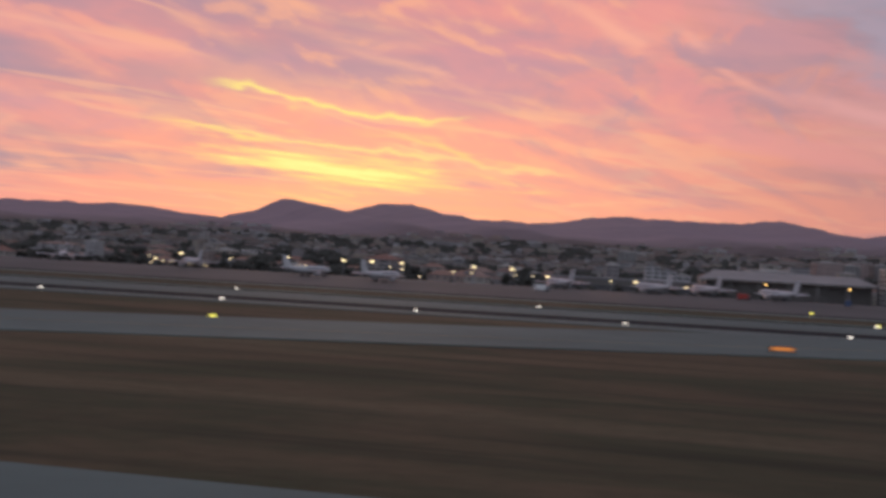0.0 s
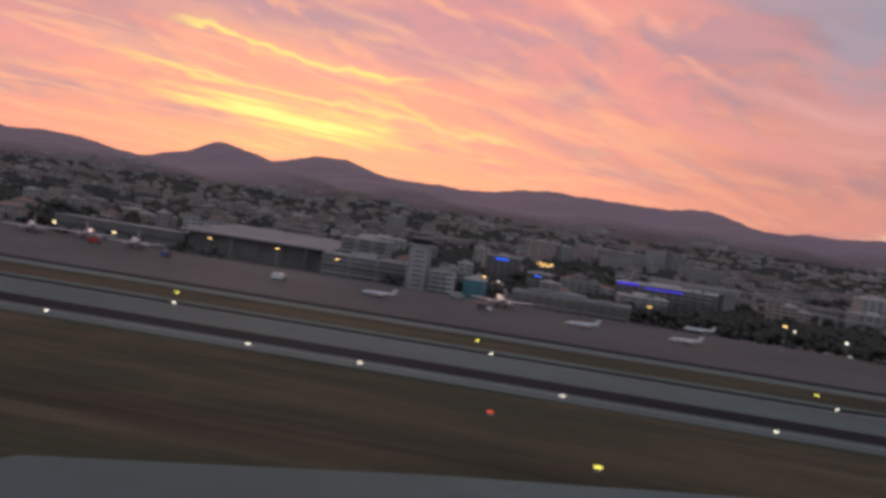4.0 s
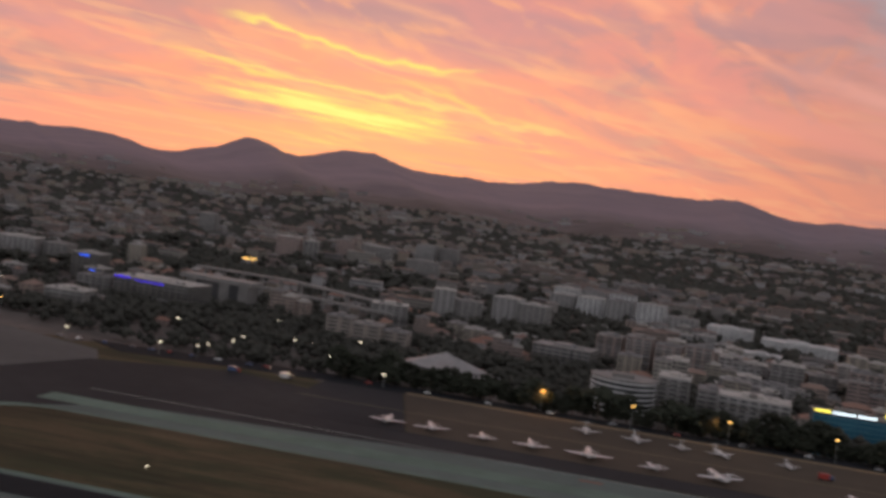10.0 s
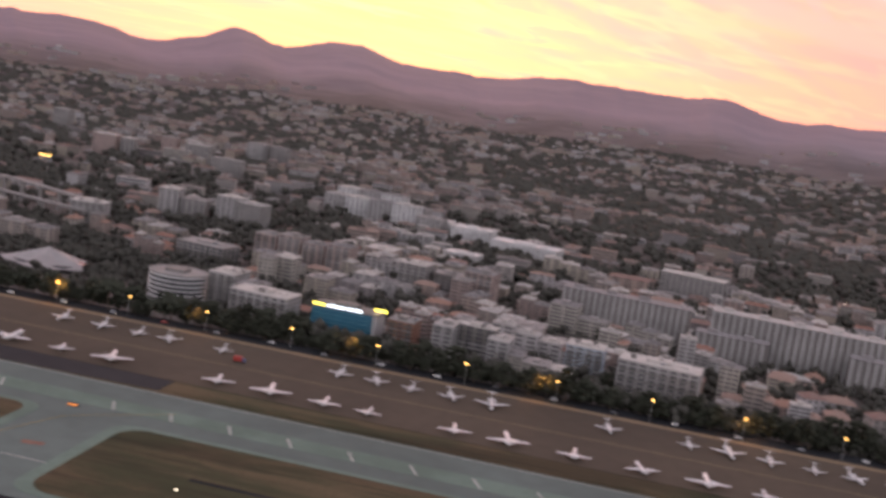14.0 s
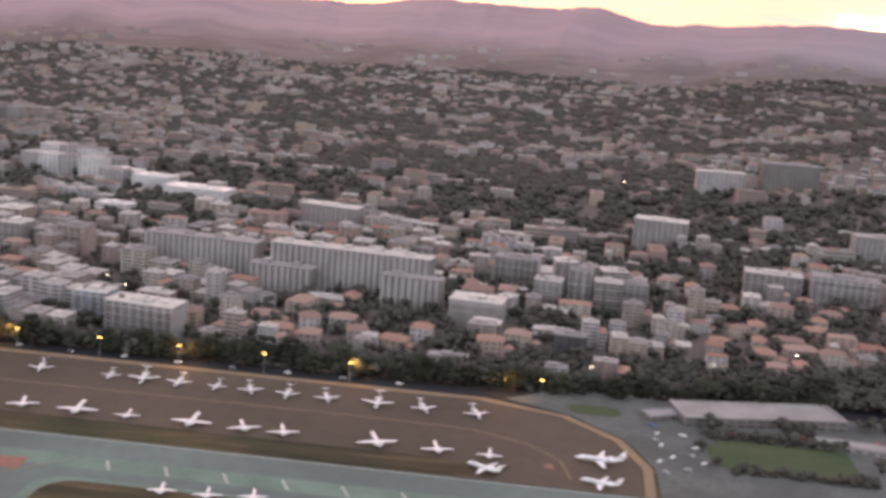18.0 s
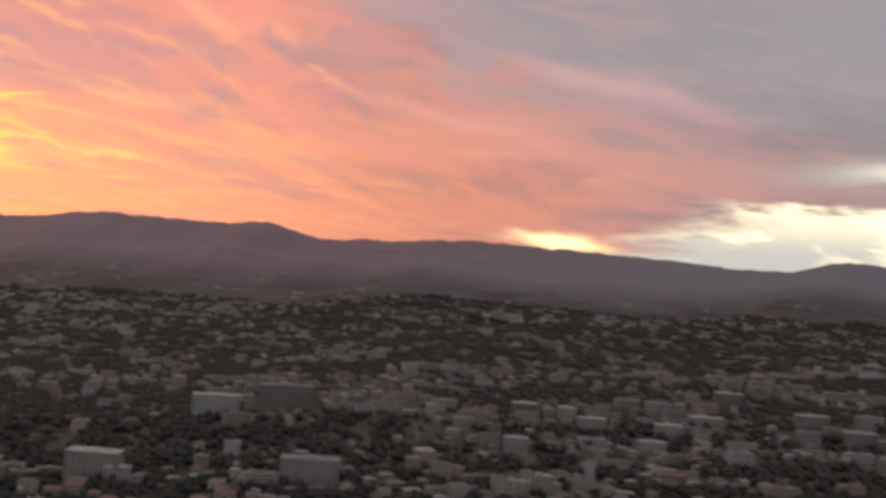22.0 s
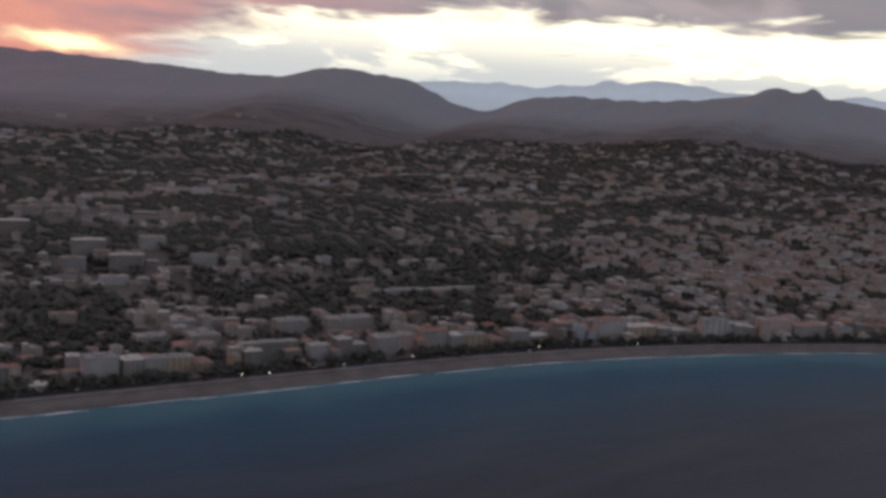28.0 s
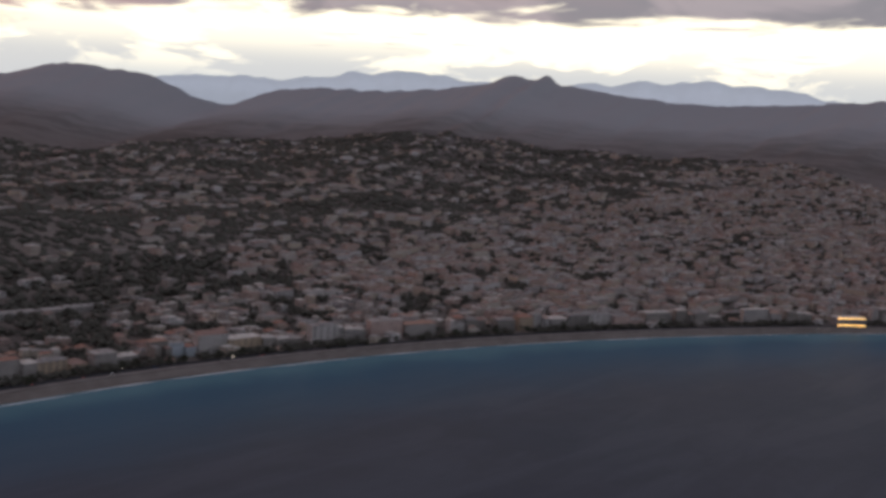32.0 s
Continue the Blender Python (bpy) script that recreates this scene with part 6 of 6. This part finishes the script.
def plant():
    rng = random.Random(5)
    single = 0
    b = Build()

    def bush(px, py, h, k):
        z = land(px, py)
        for _ in range(k):
            b.add(*clump(rng, px + rng.gauss(0, h * 0.26), py + rng.gauss(0, h * 0.26), z + h * rng.uniform(0.3, 0.9), h * (0.34 if k > 5 else 0.44)))
    # the belt of trees along the airfield fence
    x = 150.0
    while x < 446:
        y = (155.0 if x < 330 else 155 + (x - 330) * 0.10) + rng.uniform(-1.6, 2.4)
        if town.free(x, y, 0.2):
            if single < 190:
                single += 1
                again(rng.choice(TREES[:3] if rng.random() < 0.8 else TREES), x, y, rng.uniform(0, 360), *[rng.uniform(1.1, 1.7)] * 3)
            else:
                bush(x, y, rng.uniform(1.8, 3.2), 6)
        x += rng.uniform(0.9, 1.7)
    # trees and hedges of the yards east of the ramp
    for px, py, h, k in ((375, 146.5, 2.6, 8), (386.5, 146, 3.2, 9), (389, 146.6, 2.6, 8), (400, 153, 2.4, 8), (403, 154, 2.2, 8), (410, 155, 2.6, 8), (397, 136, 2.0, 7), (372.6, 138, 1.8, 7), (374, 132, 1.8, 6)):
        bush(px, py, h, k)
    for i in range(26):
        bush(374 + i * 0.8, 143.2 + rng.uniform(-0.6, 0.6), rng.uniform(0.9, 1.7), 5)
        bush(403 + i, 152 + rng.uniform(-0.8, 0.8), rng.uniform(1.0, 2.2), 5)
        bush(376 + i * 0.75, 130.2 + rng.uniform(-0.6, 0.6), rng.uniform(0.8, 1.5), 5)
    # garden trees in the gaps of the town
    for _ in range(2600):
        px, py = rng.uniform(176, 440), rng.uniform(160, 330)
        if town.free(px, py, 0.35) and not sea_side(px, py) and noise.noise((px / 26, py / 20, 15.0)) > -0.25:
            bush(px, py, rng.uniform(1.8, 3.4), 6)
    # a second, looser row behind the belt
    x = 205.0
    while x < 360:
        y = 158.5 + max(0.0, x - 330) * 0.1 + rng.uniform(-1.5, 1.5)
        if town.free(x, y, 0.2):
            bush(x, y, rng.uniform(2.8, 4.4), 9)
        x += rng.uniform(1.6, 3.2)
    for _ in range(3600):
        px, py = rng.uniform(70, 470), rng.uniform(150, 260)
        if rng.random() < park(px, py) * 1.6 and town.free(px, py, 0.4) and not sea_side(px, py) and not (px < 130 and py < 156):
            bush(px, py, rng.uniform(1.6, 3.0), 6)
    for x, y, w in WOODS:
        n = rng.randint(1, 4) if y < 300 else rng.randint(1, 3)
        grove = y > 240 and w == 1.0
        if y > 400:
            if w == 1.0 and not sea_side(x, y):
                wide = 4.2 if y < 560 else 7.0
                for _ in range(3 if y < 560 or park(x, y) > 0.3 else 2):
                    px, py = x + rng.uniform(-4, 4) * wide / 4.5, y + rng.uniform(-4, 4) * wide / 4.5
                    if town.free(px, py, 1.0):
                        b.add(*clump(rng, px, py, land(px, py) + 0.3, wide * rng.uniform(0.55, 1.0), 0.42))
            continue
        if w < 1.0 and y > 240 and noise.noise((x / 30, y / 22, 12.0)) < 0.1:
            continue
        if park(x, y) > 0.3 and y < 500:
            n += 3
        for _ in range(n):
            px, py = x + rng.uniform(-4.5, 4.5), y + rng.uniform(-4.5, 4.5)
            if not town.free(px, py, 0.5) or sea_side(px, py) or (px < 366 and py < 151):
                continue
            if py > 520 and rng.random() < 0.6:
                continue
            if single < 195 and py < 230 and px < 470:
                single += 1
                again(rng.choice(TREES[:3] if rng.random() < 0.75 else TREES), px, py, rng.uniform(0, 360), *[rng.uniform(0.7, 1.25)] * 3)
                continue
            h = rng.uniform(2.8, 4.8) if grove else rng.uniform(1.4, 3.2)
            z = land(px, py)
            k = 6 if py < 300 else (3 if py < 650 else 2)
            for _ in range(k):
                b.add(*clump(rng, px + rng.gauss(0, h * 0.36), py + rng.gauss(0, h * 0.36), z + h * rng.uniform(0.2, 0.7), h * (0.34 if k > 5 else 0.46), 0.7))
    # the dark line of trees before the seafront houses
    for i in range(420):
        x = 448 + i * 1.75 + rng.uniform(-0.8, 0.8)
        if noise.noise((x / 14, 0.0, 3.0)) > -0.28:
            bush(x, coast(x) + 14.4 + rng.uniform(-0.9, 0.9), rng.uniform(1.2, 2.4), 5)
            bush(x, coast(x) + 17.0 + rng.uniform(-0.9, 0.9), rng.uniform(1.4, 2.8), 5)
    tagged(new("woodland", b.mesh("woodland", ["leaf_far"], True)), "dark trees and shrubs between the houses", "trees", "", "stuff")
    for i in range(90):
        x = 440 + i * 6.2 + rng.uniform(-2, 2)
        c = again(PALM if i % 3 == 0 else rng.choice(TREES[:3]), x, coast(x) + rng.choice((7.6, 13.2, 13.8)), rng.uniform(0, 360), *[rng.uniform(0.8, 1.15)] * 3)
        c.location.z = 0.75


plant()


# ---- lamps, vehicles, small things of the airfield ----
def mast(h, mat, label, heads=2, size=1.0):
    ob = thing("floodlight_mast", label, "lamp", group="floodlight masts")
    p = Build()
    p.tube((0, 0, -0.2), (0, 0, h), 0.06, 0.035, 8)
    p.box(-0.24, 0.24, -0.05, 0.05, h - 0.04, h + 0.04)
    part("pole", p, ["pole"], ob)
    for i in range(heads):
        x = -0.13 + 0.26 * i / max(1, heads - 1)
        l = Build()
        l.rings([[(x + size * r * math.cos(2 * math.pi * j / 10), size * r * math.sin(2 * math.pi * j / 10) - 0.05, h + size * (z - h)) for j in range(10)] for r, z in ((0.04, h - 0.10), (0.085, h - 0.04), (0.085, h + 0.06), (0.03, h + 0.11))])
        part("lamp_head", l, [mat], ob, "lit lamp head")
    return ob


def put_lamps():
    warm = mast(3.3, "lamp_warm", "tall mast with lit yellow floodlights")
    white = mast(2.0, "lamp_white", "lamp post with lit white lamps")
    def put(ob, x, y, z=None, turn=0.0):
        if ob.name not in used:
            used.add(ob.name)
            return stand(ob, x, y, turn)
        return copy_thing(ob, pose(x, y, land(x, y), 0, 0, turn))
    for x, y in ((15.5, 172), (27.4, 170.3), (38.1, 167), (62.5, 152),
                 (86, 165.8), (100.8, 139.2), (181.5, 153), (194.5, 152.4), (208, 152.2), (222.3, 152.0), (236.3, 151.8), (250.3, 151.6), (264.2, 151.4), (278.2, 151.2), (291.5, 151), (305.4, 151), (319.3, 151), (349.6, 152.5), (334.5, 161)):
        put(warm, x, y, turn=(x * 37) % 60 - 30)
    for x, y in ((-12.9, 231.6), (-16.6, 228.2), (69.8, 172), (109.8, 146.5), (124.8, 146.9), (158.4, 151), (84.5, 248.4), (60, 205.5), (164, 156),
                 (266.6, 160), (358.2, 171), (419.5, 192), (432.5, 199), (360.6, 176.5), (380.2, 178.7), (396.2, 186), (288.5, 260.4), (312.4, 300.7), (130, 149), (145, 172), (151, 178), (138, 181), (157, 183), (127, 175), (702.5, 379.4), (242, 518), (553, 390)):
        put(white, x, y)
    # the lamps behind the airliner stands, and the low ones of the service road
    tall = mast(2.35, "lamp_cream", "slim mast with lit warm white floodlights", 2, 1.5)
    low = mast(1.65, "lamp_cream", "low lamp post with a lit warm white lamp", 1, 1.1)
    for x, y in ((-81.0, 163.0), (-72.6, 154.3), (-54.5, 151.6), (-44.2, 145.4), (-41.1, 149.1), (-36.4, 147.9), (-26.2, 148.7), (-20.7, 147.2), (-16.7, 157.7), (-4.0, 157.9), (3.3, 163.0)):
        put(tall, x, y, turn=(x * 37) % 40 - 20)
    for x, y in ((-63.2, 151.2), (-53.9, 155.1), (-52.6, 154.5), (-38.2, 148.9), (-34.9, 142.3), (-36.2, 160.0), (-27.4, 140.0), (-25.2, 141.7), (-19.1, 140.1), (-17.0, 140.8), (-16.4, 162.5), (-6.8, 140.0),
                 (-77.5, 153.7), (-80.7, 161.2), (-77.2, 158.1), (-76.0, 158.5), (-73.9, 160.8), (-71.3, 160.9)):
        put(low, x, y)
    for x, y in ((708.6, 222), (647.5, 220), (656, 219), (682, 220.5), (1054, 100), (760, 219), (800, 211)):
        put(white, x, y)
    for x, y in ((669.6, 244), (698.5, 335), (560, 224), (980, 150)):
        put(warm, x, y)
    rng = random.Random(61)
    for _ in range(16):
        x, y = rng.uniform(98, 172), rng.uniform(150, 205)
        if town.free(x, y, 0.3):
            put(white, x, y)
    for _ in range(14):
        x, y = rng.uniform(150, 420), rng.uniform(170, 420)
        if town.free(x, y, 0.2):
            put(white, x, y)
    # cluster of warm lights in front of the towers, and on the seafront
    b = thing("light_cluster", "row of warm lights on a low frame", "lamp")
    stand(b, 62, 345)
    f = Build()
    f.box(-2.6, 2.6, -0.05, 0.05, -0.5, 3.3)
    part("frame", f, ["pole"], b)
    for i in range(8):
        l = Build()
        x, z = -2.5 + i * 0.64, 3.3 + (0.0, 0.35, -0.3)[i % 3]
        l.box(x, x + 0.36, -0.2, -0.05, z - 0.36, z)
        part("lamp_head", l, ["lamp_warm"], b)


def edge_light(mat, label, size=0.085):
    ob = thing("edge_light", label, "lamp", group="airfield edge lights")
    s = Build()
    s.tube((0, 0, -0.05), (0, 0, 0.1), 0.08, 0.06, 8)
    part("base", s, ["pole"], ob)
    l = Build()
    l.rings([[(r * size * math.cos(2 * math.pi * j / 10), r * size * 0.6 * math.sin(2 * math.pi * j / 10), z) for j in range(10)] for r, z in ((0.5, 0.1), (0.9, 0.16), (0.7, 0.24), (0.2, 0.28))])
    part("lens", l, [mat], ob, "lit lens")
    return ob


def put_edge_lights():
    kinds = {"w": edge_light("lamp_white", "small white runway edge light"), "y": edge_light("lamp_yellow", "small yellow taxiway light", 0.16), "r": edge_light("lamp_red", "small red stop light")}
    spots = [("w", 62.8 + 13.5 * k, 74.2) for k in range(0, 8)] + [("w", 55.0 - 14.6 * k, 74.2) for k in range(9)] + [("w", 70 + 27 * k, 90.6) for k in range(-5, 9)]
    spots += [("y", x, y) for x, y in ((97, 98.4), (106.7, 88), (78.6, 54.2), (124.6, 99.4), (205, 88.5), (-26, 57), (13.5, 108.6), (16.3, 91.5), (40, 98.6), (68, 98.5))] + [("r", 72.6, 64)]
    for k, x, y in spots:
        m = pose(x, y, 0.15)
        if k in used:
            copy_thing(kinds[k], m)
        else:
            used.add(k)
            kinds[k].matrix_basis = m
    board = thing("guidance_sign", "lit orange taxiway guidance board on short legs", "sign", group="guidance signs")
    f = Build()
    for x in (-0.6, 0.6):
        f.box(x - 0.04, x + 0.04, -0.04, 0.04, -0.1, 0.12)
    f.box(-0.62, 0.62, -0.1, 0.1, 0.1, 0.34)
    part("case", f, ["tyre"], board)
    p = Build()
    p.box(-0.58, 0.58, -0.12, -0.1, 0.13, 0.31)
    part("panel", p, ["lamp_orange"], board, "lit orange panel")
    for i, (x, y, t) in enumerate(((5.2, 59.5, 10), (13.2, 46.0, 10), (99.6, 63.5, 25), (211, 107.5, 0))):
        m = pose(x, y, 0.15, 0, 0, t)
        if i:
            copy_thing(board, m)
        else:
            board.matrix_basis = m


def car():
    ob = thing("car", "small parked car on asphalt", "car", group="cars by the airfield")
    b = Build()
    b.box(-0.52, 0.52, -0.21, 0.21, 0.07, 0.2)
    b.box(-0.36, 0.3, -0.2, 0.2, 0.2, 0.345, 0, 0.8)
    part("body", b, ["car"], ob)
    g = Build()
    g.box(-0.335, 0.275, -0.198, 0.198, 0.225, 0.315, 0, 0.84)
    part("glass", g, ["glass"], ob)
    for x in (-0.33, 0.33):
        for y in (-0.2, 0.2):
            w = Build()
            w.tube((x, y - 0.03, 0.08), (x, y + 0.03, 0.08), 0.08, n=10)
            part("wheel", w, ["tyre"], ob)
    l = Build()
    for y in (-0.15, 0.15):
        l.box(0.515, 0.53, y - 0.04, y + 0.04, 0.12, 0.17)
    part("headlight", l, ["lamp_white"], ob)
    return ob


def put_cars():
    c = car()
    rng = random.Random(8)
    first = True
    spots = [(x, 152.2 + rng.uniform(-0.6, 0.6), rng.choice((0, 180))) for x in range(156, 330, 9)]
    spots += [(108 + 3.6 * i + rng.uniform(-1, 1), 148.0 + 0.09 * i * 3.6, rng.choice((0, 180, 90))) for i in range(10)]
    spots += [(366 + rng.uniform(0, 7), rng.uniform(126, 146), rng.uniform(0, 180)) for i in range(14)]
    spots += [(376 + i * 2.1, 145.2 + i * 0.2, 90) for i in range(8) if rng.random() < 0.8]
    spots += [(399 + rng.uniform(-1, 3), 128 + i * 2.4, rng.choice((0, 180))) for i in range(9)]
    spots += [(470 + i * 17 + rng.uniform(-5, 5), None, rng.choice((0, 180))) for i in range(22)]
    for x, y, t in spots:
        z = 0.17
        if y is None:
            y, z = coast(x) + rng.choice((9.6, 11.4)), 0.7
        m = pose(x, y, z, 0, 0, t + rng.uniform(-4, 4))
        if first:
            c.matrix_basis, first = m, False
        else:
            copy_thing(c, m)
    truck = thing("service_truck", "white box-bodied airfield service truck", "truck", group="service trucks")
    b = Build()
    b.box(-0.9, 0.35, -0.3, 0.3, 0.18, 0.85)
    part("body", b, ["car"], truck)
    k = Build()
    k.box(0.4, 0.85, -0.28, 0.28, 0.16, 0.6)
    part("cab", k, ["car"], truck)
    g = Build()
    g.box(0.62, 0.86, -0.25, 0.25, 0.4, 0.56)
    part("windscreen", g, ["glass"], truck)
    for x in (-0.6, 0.55):
        for y in (-0.27, 0.27):
            w = Build()
            w.tube((x, y - 0.05, 0.13), (x, y + 0.05, 0.13), 0.13, n=10)
            part("wheel", w, ["tyre"], truck)
    for i, (x, y, t) in enumerate(((138.3, 143.2, 20), (145.6, 145, 10), (39.9, 131, 30), (64.9, 133, 0), (-15, 133, 20), (22, 139, 80), (219.2, 139, 5), (10, 143, 40), (60, 146, 10))):
        m = pose(x, y, 0.17, 0, 0, t)
        if i:
            copy_thing(truck, m)
        else:
            truck.matrix_basis = m


M["lamp_orange"] = shader("orange_panel", (0.8, 0.3, 0.05), emit=(1.0, 0.30, 0.06), power=0.45)


def ramp_glow():
    """The sodium floodlights that light the ramp and the apron."""
    for x, y in ((182, 155), (206, 155), (232, 155), (262, 155), (292, 155), (320, 155), (344, 154), (90, 137), (-7, 138), (62.5, 150)):
        lamp = new("floodlight", bpy.data.lights.new("floodlight", "POINT"))
        lamp.data.energy, lamp.data.color, lamp.data.shadow_soft_size = 230.0 if x > 100 else 110.0, (1.0, 0.50, 0.16), 0.3
        lamp.location = (x, y - 2.0, 3.0)


ramp_glow()
put_lamps()
put_edge_lights()
put_cars()
